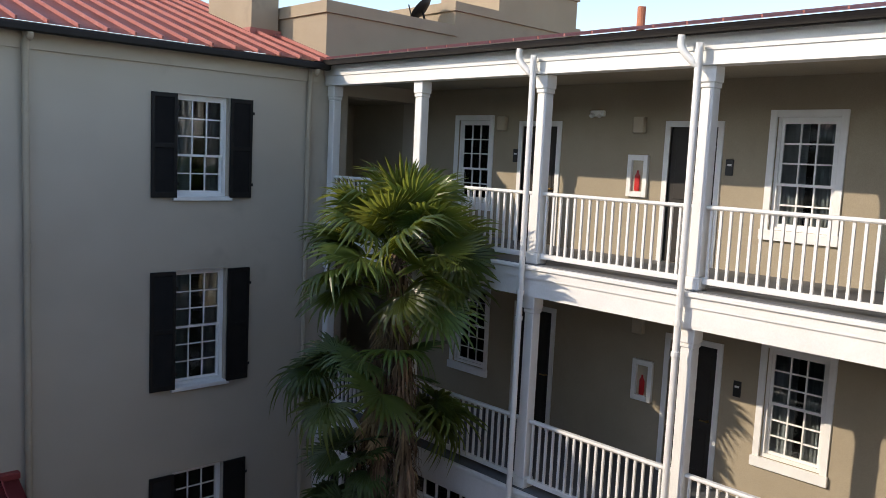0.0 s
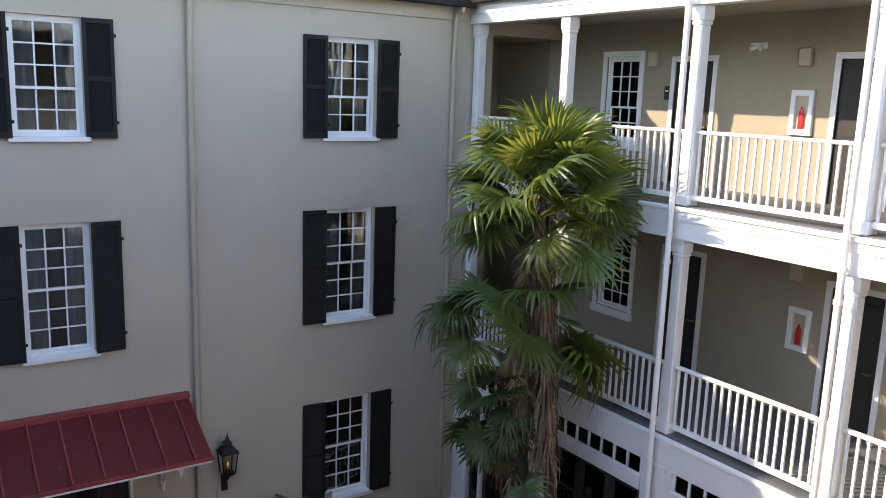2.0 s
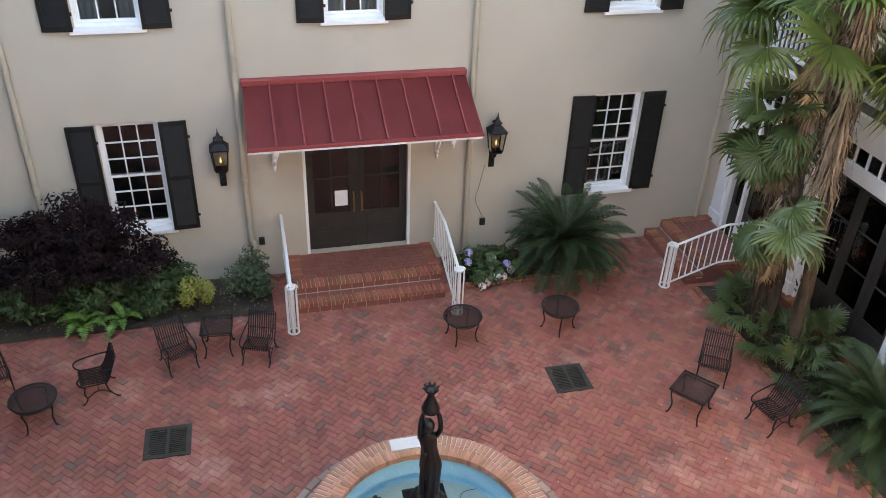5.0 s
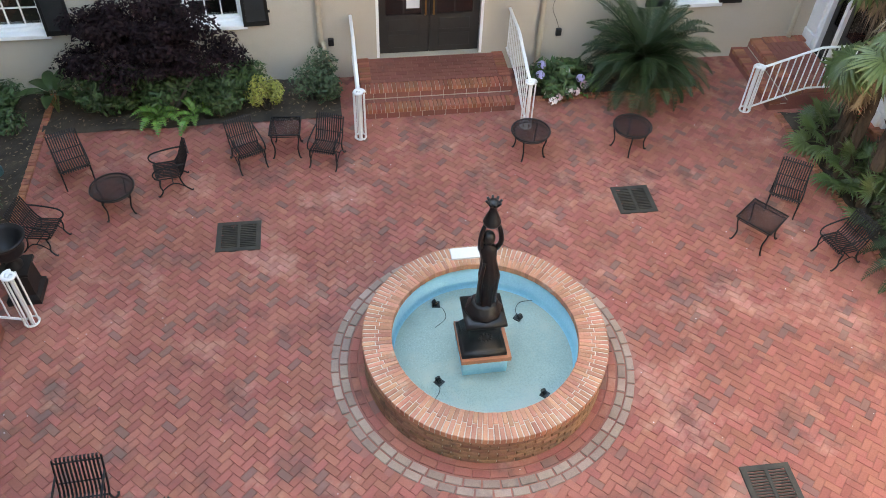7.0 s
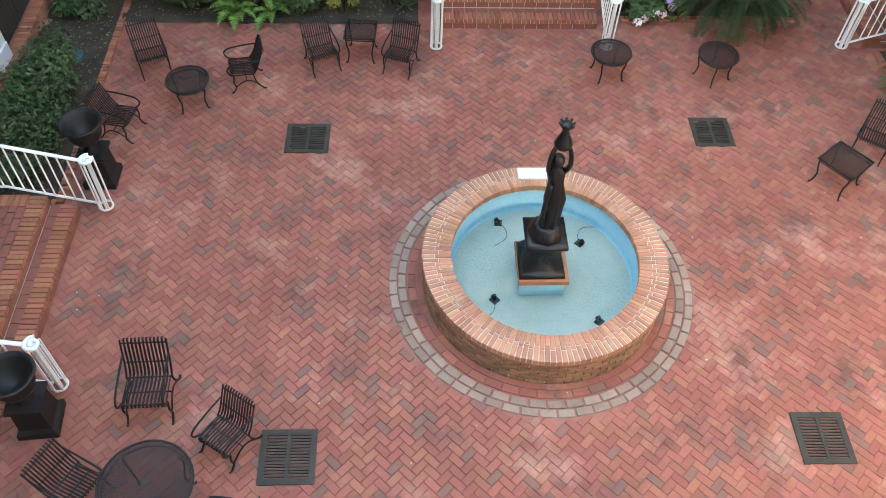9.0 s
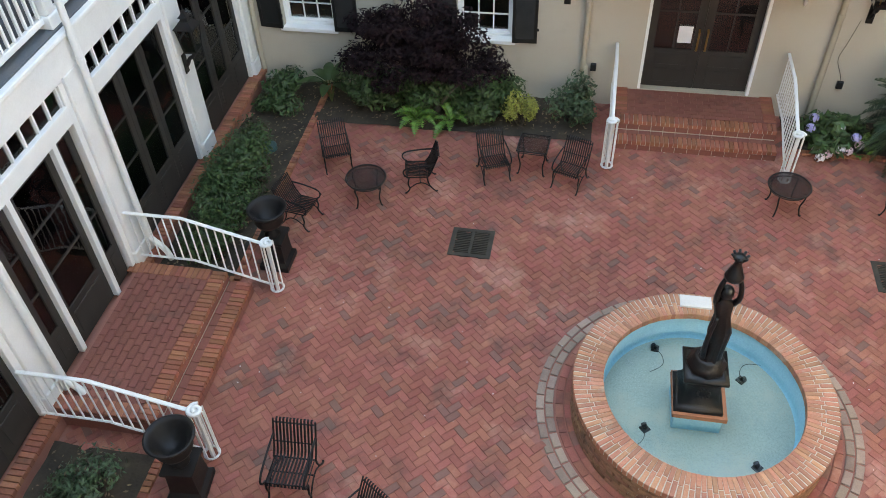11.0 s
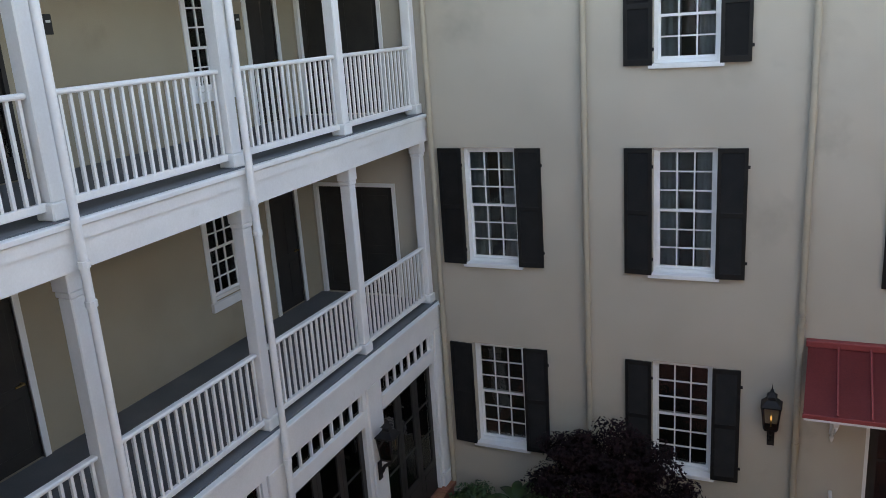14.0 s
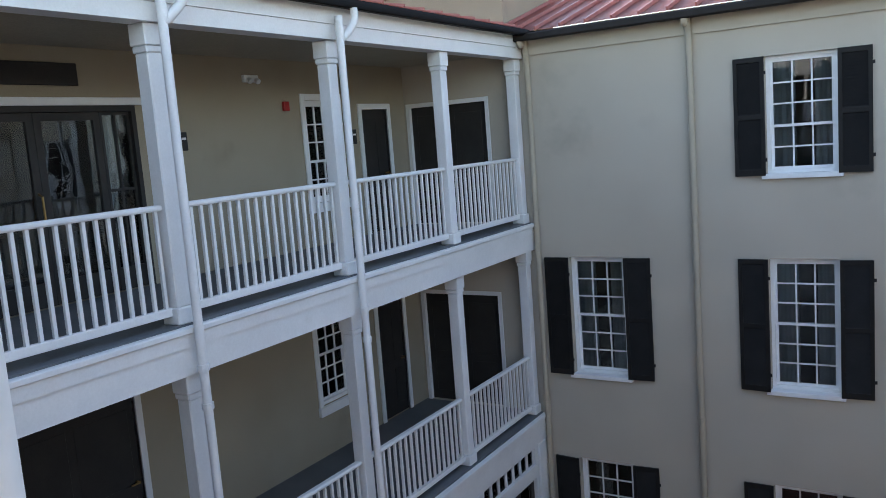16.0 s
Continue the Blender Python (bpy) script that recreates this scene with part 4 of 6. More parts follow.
def brick_mesh(name, l, w, h, material, chamfer=0.006):
    bm = bmesh.new()
    c = chamfer
    lo = [bm.verts.new((sx * l / 2, sy * w / 2, 0)) for sx, sy in ((-1, -1), (1, -1), (1, 1), (-1, 1))]
    mid = [bm.verts.new((sx * l / 2, sy * w / 2, h - c)) for sx, sy in ((-1, -1), (1, -1), (1, 1), (-1, 1))]
    hi = [bm.verts.new((sx * (l / 2 - c), sy * (w / 2 - c), h)) for sx, sy in ((-1, -1), (1, -1), (1, 1), (-1, 1))]
    for a, b in ((lo, mid), (mid, hi)):
        for k in range(4):
            bm.faces.new((a[k], a[(k + 1) % 4], b[(k + 1) % 4], b[k]))
    bm.faces.new(hi)
    return mesh_of(bm, name, material)


def joined_bricks(name, rows, material, parent, label=""):
    """Many bricks as one mesh: rows of (matrix, length, width, height)."""
    verts, faces = [], []
    for m, l, w, h in rows:
        c = 0.0035
        n = len(verts)
        for z, i in ((0, 0), (h - c, 0), (h, c)):
            for sx, sy in ((-1, -1), (1, -1), (1, 1), (-1, 1)):
                verts.append(tuple(m @ Vector((sx * (l / 2 - i), sy * (w / 2 - i), z))))
        for a in (0, 4):
            for k in range(4):
                faces.append((n + a + k, n + a + (k + 1) % 4, n + a + 4 + (k + 1) % 4, n + a + 4 + k))
        faces.append((n + 8, n + 9, n + 10, n + 11))
    me = bpy.data.meshes.new(name)
    me.from_pydata(verts, [], faces)
    me.materials.append(material)
    ob = new(name, me)
    ob.parent = parent
    return tagged(ob, label, kind="stuff")


# fountain
fountain = thing("fountain", "round brick fountain basin painted pale blue inside", "fountain", pose(FX, FY, 0))
part("basin_wall", lathe(bmesh.new(), [(1.49, -0.1), (1.49, 0.43), (1.2, 0.43), (1.2, 0.1)], 72), MORTAR_LIGHT, fountain)
part("basin_lining", lathe(bmesh.new(), [(1.195, 0.425), (1.19, 0.42), (1.185, 0.1), (1.15, 0.065), (0.7, 0.06), (0.001, 0.06)], 72), POOL_WALL, fountain, smooth=True)
part("basin_floor", lathe(bmesh.new(), [(1.15, 0.07), (0.001, 0.072)], 72), POOL, fountain)
part("water", lathe(bmesh.new(), [(1.184, 0.16), (0.001, 0.16)], 72), WATER, fountain).visible_shadow = False
RIM = [brick_mesh("rim_brick", l, 0.052, 0.09, BRICK_RIM) for l in (0.2, 0.155, 0.1, 0.255)]
for k in range(140):
    a = 2 * math.pi * k / 140
    for i, r in (((0, 1.43), (1, 1.243)) if k % 2 else ((1, 1.4525), (0, 1.265))):
        put("rim_brick", RIM[i], fountain, pose(r * math.cos(a), r * math.sin(a), 0.432 + random.uniform(0, 0.006), 0, random.uniform(-0.8, 0.8), math.degrees(a) + random.uniform(-0.3, 0.3)))
part("rim_mortar", lathe(bmesh.new(), [(1.522, 0.432), (1.522, 0.515), (1.176, 0.515), (1.176, 0.432)], 72), MORTAR_LIGHT, fountain)
side = []
for row in range(6):
    for k in range(44):
        a = 2 * math.pi * (k + 0.5 * (row % 2)) / 44
        side.append(Matrix.Rotation(a, 4, "Z") @ pose(1.475, 0, 0.0 + row * 0.072 + 0.034, 0, 90, 0) @ pose(0, 0, 0))
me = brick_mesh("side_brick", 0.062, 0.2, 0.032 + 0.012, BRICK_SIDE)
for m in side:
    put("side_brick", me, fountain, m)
part("pedestal_block", boxes((-0.315, -0.29, 0.05, 0.245, 0.29, 0.33)), POOL_WALL, fountain, "pale blue block under the statue")
part("pedestal_course", boxes((-0.345, -0.325, 0.332, 0.28, 0.325, 0.40)), BRICK_EDGE, fountain, "red brick course under the statue")
part("plaque", boxes((-0.2, -0.1, 0, 0.2, 0.1, 0.03), bevel=0.004), STONE, fountain, "white stone plaque set on the rim").matrix_basis = pose(-0.03, 1.37, 0.522)
for dx, dy in ((-0.485, 0.9), (0.57, 0.54), (-0.62, -0.36), (0.65, -0.7)):
    light = thing("pool_light", "small black underwater light in the basin", "pool light", pose(FX + dx, FY + dy, 0.07, 0, 0, random.uniform(0, 360)), "pool lights")
    bm = bmesh.new()
    tube(bm, [(0, 0, 0.03), (0.035, 0, 0.075)], 0.034, 10)
    part("lamp_head", bm, BLACK, light)
    part("stand", boxes((-0.05, -0.05, 0, 0.05, 0.05, 0.02)), BLACK, light)
    part("cable", tube(bmesh.new(), arc([(0, 0, 0.02), (-0.1, 0.1, 0.01), (-0.12, 0.25, 0.01), (0.02, 0.4, 0.01)], 4), 0.004, 5), BLACK, light)

# statue: one plain mesh, a draped bearer on a stepped pedestal
bm = bmesh.new()


def square_lathe(bm, prof):
    rings = [[bm.verts.new((sx * r, sy * r, z)) for sx, sy in ((-1, -1), (1, -1), (1, 1), (-1, 1))] for r, z in prof]
    for a, b in zip(rings, rings[1:]):
        for k in range(4):
            bm.faces.new((a[k], a[(k + 1) % 4], b[(k + 1) % 4], b[k]))
    bm.faces.new(rings[-1])


square_lathe(bm, [(0.28, 0.402), (0.28, 0.45), (0.25, 0.47), (0.235, 0.52), (0.195, 0.6), (0.185, 0.82), (0.2, 0.86), (0.235, 0.9), (0.25, 0.92), (0.25, 0.965), (0.17, 0.98)])
lathe(bm, [(0.22, 0.98), (0.23, 1.03), (0.18, 1.07), (0.17, 1.13), (0.13, 1.16), (0.001, 1.16)], 8)
n = 28
rings = []
for z, rx, ry, fold in ((1.12, 0.13, 0.12, 0.015), (1.25, 0.105, 0.1, 0.02), (1.45, 0.1, 0.095, 0.02), (1.62, 0.115, 0.1, 0.018), (1.75, 0.1, 0.085, 0.012), (1.86, 0.085, 0.07, 0.008), (1.98, 0.1, 0.075, 0.006), (2.06, 0.105, 0.065, 0.0), (2.1, 0.05, 0.045, 0.0), (2.13, 0.04, 0.04, 0.0)):
    sway = 0.03 * math.sin((z - 1.1) * 4)
    rings.append([bm.verts.new((sway + (rx + fold * math.sin(7 * a + z * 3)) * math.cos(a), (ry + fold * math.sin(9 * a)) * math.sin(a), z)) for a in (2 * math.pi * k / n for k in range(n))])
for a, b in zip(rings, rings[1:]):
    for k in range(n):
        bm.faces.new((a[k], a[(k + 1) % n], b[(k + 1) % n], b[k]))
r = bmesh.ops.create_uvsphere(bm, u_segments=16, v_segments=10, radius=0.08)
for v in r["verts"]:
    v.co = Vector((v.co.x * 0.95 - 0.02, v.co.y, v.co.z * 1.15 + 2.2))
for s in (-1, 1):
    tube(bm, arc([(s * 0.09 - 0.01, 0, 2.03), (s * 0.115, -0.03, 2.16), (s * 0.1, -0.02, 2.32), (s * 0.055, 0, 2.44)], 5), 0.034, 8, 0.024)
lathe(bm, [(0.04, 2.38), (0.095, 2.42), (0.1, 2.46), (0.082, 2.49), (0.07, 2.54), (0.045, 2.6), (0.035, 2.66), (0.06, 2.71), (0.05, 2.74), (0.001, 2.74)], 16)
for k in range(8):
    a = 2 * math.pi * k / 8
    tube(bm, [(0.03 * math.cos(a), 0.03 * math.sin(a), 2.68), (0.085 * math.cos(a), 0.085 * math.sin(a), 2.75)], 0.022, 5, 0.014)
tube(bm, arc([(-0.09, -0.08, 1.2), (-0.1, -0.1, 1.55), (-0.06, -0.09, 1.88)], 5), 0.035, 7, 0.02)
for k in range(12):
    a = 2 * math.pi * k / 12
    tube(bm, arc([(0.06 * math.cos(a), -0.235 + 0.0 * a, 0.74 + 0.06 * math.sin(a)), (0.07 * math.cos(a), -0.25, 0.74 + 0.07 * math.sin(a)), (0.08 * math.cos(a), -0.235, 0.74 + 0.08 * math.sin(a))], 2), 0.012, 5)
st = part("statue", bm, BRONZE, None, smooth=True)
st.matrix_basis = pose(1.945, 6.44, 0)
tagged(st, "black bronze statue holding a vessel overhead on a stepped pedestal", "statue")


# steps with rowlock nosings
def steps(m, w, depth, label, name):
    st = thing(name, label, "steps", m, kind="structure")
    part("step_core", boxes((-w / 2 + 0.01, 0.01, -0.1, w / 2 - 0.01, 0.33, 0.15), (-w / 2 + 0.01, 0.33, -0.1, w / 2 - 0.01, 0.54, 0.33)), MORTAR_LIGHT, st)
    part("landing_core", boxes((-w / 2 + 0.01, 0.54, -0.1, w / 2 - 0.01, depth, 0.345)), MORTAR, st)
    n = round(w / 0.076)
    me = brick_mesh("nosing_brick", w / n - 0.01, 0.21, 0.075, BRICK_EDGE)
    for z, y in ((0.11, 0.1), (0.285, 0.43)):
        for k in range(n):
            put("nosing_brick", me, st, pose(-w / 2 + w * (k + 0.5) / n, y + random.uniform(-0.004, 0.004), z + random.uniform(-0.003, 0.003)))
    rows = []
    nb = round(w / 0.21)
    pb = w / nb
    for k in range(nb):
        rows.append((pose(-w / 2 + pb * (k + 0.5), 0.265, 0.135), pb - 0.008, 0.118, 0.04))
        for z, y in ((0.0, 0.05), (0.19, 0.376)):
            rows.append((pose(-w / 2 + pb * (k + 0.5), y, z + 0.0), pb - 0.008, 0.1, 0.1))
    for sx in (-1, 1):
        x0, x1 = sorted((sx * (w / 2 - 0.012), sx * (w / 2 + 0.004)))
        part("side_face", boxes((x0, 0.004, -0.1, x1, 0.325, 0.108), (x0, 0.326, -0.1, x1, depth, 0.28)), LANDING_BRICK, st)
    j = 0
    y = 0.59
    while y < depth - 0.03:
        for k in range(int(w / 0.21) + 1):
            x = -w / 2 + 0.105 + 0.21 * k - (0.105 if j % 2 else 0)
            x0, x1 = max(x - 0.1, -w / 2), min(x + 0.1, w / 2)
            if x1 - x0 > 0.04:
                rows.append((pose((x0 + x1) / 2, y, 0.315), x1 - x0, 0.1, 0.045))
        y += 0.107
        j += 1
    joined_bricks("landing_bricks", rows, LANDING_BRICK, st)
    me2 = brick_mesh("side_brick", 0.2, 0.07, 0.03, BRICK_EDGE)
    for s in (-1, 1):
        for k in range(int((depth - 0.4) / 0.08)):
            put("edge_brick", me2, st, pose(s * (w / 2 - 0.09), 0.6 + 0.08 * k, 0.336, 0, 0, 0))
    return st


steps(pose(2.185, 11.68, 0), 2.63, 1.32, "red brick entrance steps and landing with rowlock edges", "entrance_steps")
steps(pose(-4.1, 6.37, 0, 0, 0, 90), 2.5, 1.66, "red brick side steps and landing below glazed doors", "side_steps")
steps(pose(8.0, 12.1, 0, 0, 0, -90), 1.78, 1.33, "red brick corner steps and landing by the gallery", "corner_steps")


# white iron handrails
def handrail(m, length, label):
    """From the wall at x = 0 out to a scrolled newel at x = length."""
    h = thing("handrail", label, "handrail", m, "courtyard handrails")
    flat = length * 0.42
    top = [(0, 0, 1.24), (flat, 0, 1.24), (flat + 0.1, 0, 1.21), (length - 0.14, 0, 0.94), (length - 0.05, 0, 0.92)]
    low = [(0, 0, 0.44), (flat, 0, 0.44), (flat + 0.1, 0, 0.41), (length - 0.14, 0, 0.13), (length - 0.05, 0, 0.1)]

    def at(line, x):
        for a, b in zip(line, line[1:]):
            if a[0] <= x <= b[0]:
                return a[2] + (b[2] - a[2]) * (x - a[0]) / (b[0] - a[0])
        return line[-1][2]

    part("top_rail", tube(bmesh.new(), top, 0.028, 8, flat=0.6), WHITE, h)
    part("bottom_rail", tube(bmesh.new(), low, 0.018, 6), WHITE, h)
    spiral = [(length + (0.095 - 0.07 * t) * math.cos(t * 9 + 1.57) - 0.0, (0.095 - 0.07 * t) * math.sin(t * 9 + 1.57), 0.935) for t in [k / 22 for k in range(23)]]
    part("scroll", tube(bmesh.new(), spiral, 0.026, 8, flat=0.8), WHITE, h, smooth=True)
    ring = [(length + 0.09 * math.cos(a), 0.09 * math.sin(a), 0.06) for a in [2 * math.pi * k / 16 for k in range(17)]]
    part("foot_ring", tube(bmesh.new(), ring, 0.016, 6), WHITE, h)
    part("newel", tube(bmesh.new(), [(length, 0, 0), (length, 0, 0.93)], 0.028, 8), WHITE, h)
    for k in range(7):
        a = 2 * math.pi * k / 7
        part("baluster", tube(bmesh.new(), [(length + 0.09 * math.cos(a), 0.09 * math.sin(a), 0.06), (length + 0.09 * math.cos(a), 0.09 * math.sin(a), 0.93)], 0.011, 5), WHITE, h)
    n = int((length - 0.2) / 0.12)
    for k in range(n):
        x = 0.08 + 0.12 * k
        part("baluster", tube(bmesh.new(), [(x, 0, at(low, x)), (x, 0, at(top, x))], 0.012, 5), WHITE, h)
    return h


RAIL_LABEL = "white wrought iron handrail ending in a scrolled newel"
handrail(pose(0.78, 12.98, 0, 0, 0, -90), 1.84, RAIL_LABEL)
handrail(pose(3.58, 12.98, 0, 0, 0, -90), 1.84, RAIL_LABEL)
handrail(pose(-5.76, 7.7, 0, 0, 0, 0), 2.0, RAIL_LABEL)
handrail(pose(-5.76, 4.98, 0, 0, 0, 0), 2.07, RAIL_LABEL)
handrail(pose(9.33, 11.2, 0, 0, 0, 180), 1.78, RAIL_LABEL)


# planting beds with brick edging
def bed(a, b, c, d, label, sides):
    s = thing("planting_bed", label, "planting bed", kind="structure")
    bm = bmesh.new()
    nx, ny = max(2, int((b - a) / 0.12)), max(2, int((d - c) / 0.12))
    grid = [[bm.verts.new((a + (b - a) * i / nx, c + (d - c) * j / ny, 0.015 + 0.05 * noise.noise(Vector((a + i * 0.35, c + j * 0.35, 3.0))) + random.uniform(0, 0.012))) for j in range(ny + 1)] for i in range(nx + 1)]
    for i in range(nx):
        for j in range(ny):
            bm.faces.new((grid[i][j], grid[i + 1][j], grid[i + 1][j + 1], grid[i][j + 1]))
    part("soil", bm, SOIL, s)
    me = brick_mesh("edging_brick", 0.11, 0.066, 0.1, BRICK_EDGE)
    for side in sides:
        if side in "lr":
            x = a if side == "l" else b
            for k in range(int((d - c) / 0.078)):
                put("edging_brick", me, s, pose(x, c + 0.04 + 0.078 * k, -0.055 + random.uniform(-0.006, 0.006), 0, random.uniform(-1.5, 1.5), random.uniform(-2, 2)))
        else:
            y = c if side == "n" else d
            for k in range(int((b - a) / 0.078)):
                put("edging_brick", me, s, pose(a + 0.04 + 0.078 * k, y, -0.055 + random.uniform(-0.006, 0.006), 0, random.uniform(-1.5, 1.5), 90 + random.uniform(-2, 2)))


bed(*BEDS[0], "dark soil planting bed with brick edging beside the gallery", "rn")
bed(*BEDS[1], "dark soil planting bed under the facade windows", "")
bed(*BEDS[2], "dark soil planting bed below the side railing", "r")
bed(*BEDS[3], "dark soil planting bed beside the entrance steps", "n")
bed(*BEDS[4], "dark soil palm bed with curved brick edging", "l")

# brick plinths under the galleries
for m, a, b, skip in ((RIGHT, -11.2, 0.0, None), (LEFT, 0.0, 13.0, (5.1, 7.65))):
    p = thing("plinth", "red brick plinth course under the gallery doors", "plinth", m, kind="structure")
    part("core", boxes((a, -0.1, -0.1, b, 0.2, 0.25)), MORTAR, p)
    me = brick_mesh("plinth_brick", 0.068, 0.2, 0.075, BRICK_EDGE)
    for k in range(int((b - a) / 0.078)):
        u = a + 0.04 + 0.078 * k
        if skip is None or not skip[0] < u < skip[1]:
            put("plinth_brick", me, p, pose(u, -0.04, 0.222, random.uniform(-1, 1), 0, random.uniform(-1, 1)))

# drain grates
for gx, gy, w, h in GRATES:
    g = thing("drain_grate", "square slotted iron drain grate in the paving", "drain grate", pose(gx, gy, 0, 0, 0, random.uniform(-1, 1)), "drain grates")
    bars = boxes((-w / 2, -h / 2, -0.03, -w / 2 + 0.07, h / 2, 0.012), (w / 2 - 0.07, -h / 2, -0.03, w / 2, h / 2, 0.012), (-w / 2 + 0.07, -h / 2, -0.03, w / 2 - 0.07, -h / 2 + 0.05, 0.012), (-w / 2 + 0.07, h / 2 - 0.05, -0.03, w / 2 - 0.07, h / 2, 0.012), (-0.02, -h / 2 + 0.05, -0.03, 0.02, h / 2 - 0.05, 0.012))
    part("grate_frame", bars, GRATE_METAL, g)
    me = mesh_of(boxes((-w / 2 + 0.07, -0.009, -0.03, w / 2 - 0.07, 0.009, 0.01)), "bar", GRATE_METAL)
    n = int((h - 0.1) / 0.034)
    for k in range(n):
        put("bar", me, g, pose(0, -h / 2 + 0.06 + (h - 0.12) * k / (n - 1), 0))
    part("pit", boxes((-w / 2 + 0.01, -h / 2 + 0.01, -0.1, w / 2 - 0.01, h / 2 - 0.01, -0.032)), SOIL, g)

# entrance: double doors, canopy, lanterns
door = thing("door_1", "dark brown glazed double entrance doors with brass pulls", "door", pose(2.17, FACADE_Y, 0.36), kind="structure")
part("door_frame", boxes((-0.95, 0.0, 0, -0.9, 0.25, 2.36), (0.9, 0.0, 0, 0.95, 0.25, 2.36), (-0.9, 0.0, 2.3, 0.9, 0.25, 2.36)), WHITE_TRIM, door)
for s in (-1, 1):
    x0, x1 = (-0.9, -0.004) if s < 0 else (0.004, 0.9)
    bm = boxes((x0, 0.12, 0.01, x0 + 0.13, 0.17, 2.295), (x1 - 0.13, 0.12, 0.01, x1, 0.17, 2.295), (x0 + 0.13, 0.12, 2.15, x1 - 0.13, 0.17, 2.295), (x0 + 0.13, 0.12, 0.01, x1 - 0.13, 0.17, 0.75), (x0 + 0.13, 0.13, 1.43, x1 - 0.13, 0.16, 1.46), ((x0 + x1) / 2 - 0.012, 0.13, 0.75, (x0 + x1) / 2 + 0.012, 0.16, 2.15))
    box(bm, x0 + 0.17, 0.105, 0.12, x1 - 0.17, 0.121, 0.38, bevel=0.006)
    box(bm, x0 + 0.17, 0.105, 0.46, x1 - 0.17, 0.121, 0.68, bevel=0.006)
    leaf = part("door_leaf", bm, DARK_DOOR, door)
    pw, ph = (x1 - x0 - 0.26) / 2, 0.7
    me = mesh_of(boxes((-pw / 2, 0, -ph / 2, pw / 2, 0.005, ph / 2)), "pane", GLASS)
    for i in (0, 1):
        for j in (0, 1):
            put("pane", me, leaf, pose(x0 + 0.13 + pw * (i + 0.5), 0.143, 0.75 + ph * (j + 0.5))).visible_shadow = False
    part("pull_handle", tube(bmesh.new(), [(s * 0.07, 0.12, 0.75), (s * 0.07, 0.06, 0.78), (s * 0.07, 0.06, 1.12), (s * 0.07, 0.12, 1.15)], 0.018, 7), BRASS, leaf, "brass pull handle")
notice = part("paper_notice", boxes((-0.115, -0.003, -0.155, 0.115, 0, 0.155)), PAPER)
notice.matrix_basis = pose(1.88, FACADE_Y + 0.117, 1.4)
tagged(notice, "white paper notice taped to the dark entrance door", "notice")
can = thing("canopy", "dark red standing-seam metal canopy over the entrance", "canopy", pose(2.18, FACADE_Y, 0))
CW, CP, CZ0, CZ1 = 1.83, 1.25, 3.74, 3.12
bm = bmesh.new()
vs = [bm.verts.new(p) for p in ((-CW, 0, CZ0), (CW, 0, CZ0), (CW + 0.03, -CP, CZ1), (-CW - 0.03, -CP, CZ1))]
bm.faces.new(vs[::-1])
bmesh.ops.solidify(bm, geom=bm.faces[:], thickness=0.03)
bmesh.ops.recalc_face_normals(bm, faces=bm.faces[:])
part("canopy_sheet", bm, CANOPY_RED, can)
part("ridge_cap", boxes((-CW - 0.03, -0.13, CZ0 - 0.06, CW + 0.03, 0.0, CZ0 + 0.04), bevel=0.01), CANOPY_RED, can)
sl = math.atan2(CZ0 - CZ1, CP)
seam = bmesh.new()
box(seam, -0.013, -math.hypot(CP, CZ0 - CZ1), 0.0, 0.013, 0, 0.045)
bmesh.ops.recalc_face_normals(seam, faces=seam.faces[:])
bmesh.ops.rotate(seam, verts=seam.verts, cent=(0, 0, 0), matrix=Matrix.Rotation(sl, 3, "X"))
me = mesh_of(seam, "seam", CANOPY_RED)
for k in range(8):
    put("seam", me, can, pose(-CW + 0.41 + 0.43 * k, 0, CZ0))
part("drip_edge", boxes((-CW - 0.04, -CP - 0.03, CZ1 - 0.05, CW + 0.04, -CP - 0.005, CZ1 + 0.012), bevel=0.004), CANOPY_RED, can, "folded red metal drip edge")
part("fascia_board", boxes((-CW - 0.02, -CP - 0.02, CZ1 - 0.085, CW + 0.02, -CP + 0.04, CZ1 - 0.053)), WHITE, can)
part("soffit", boxes((-CW, -CP + 0.04, CZ1 - 0.075, CW, -0.002, CZ1 - 0.05)), WHITE, can)
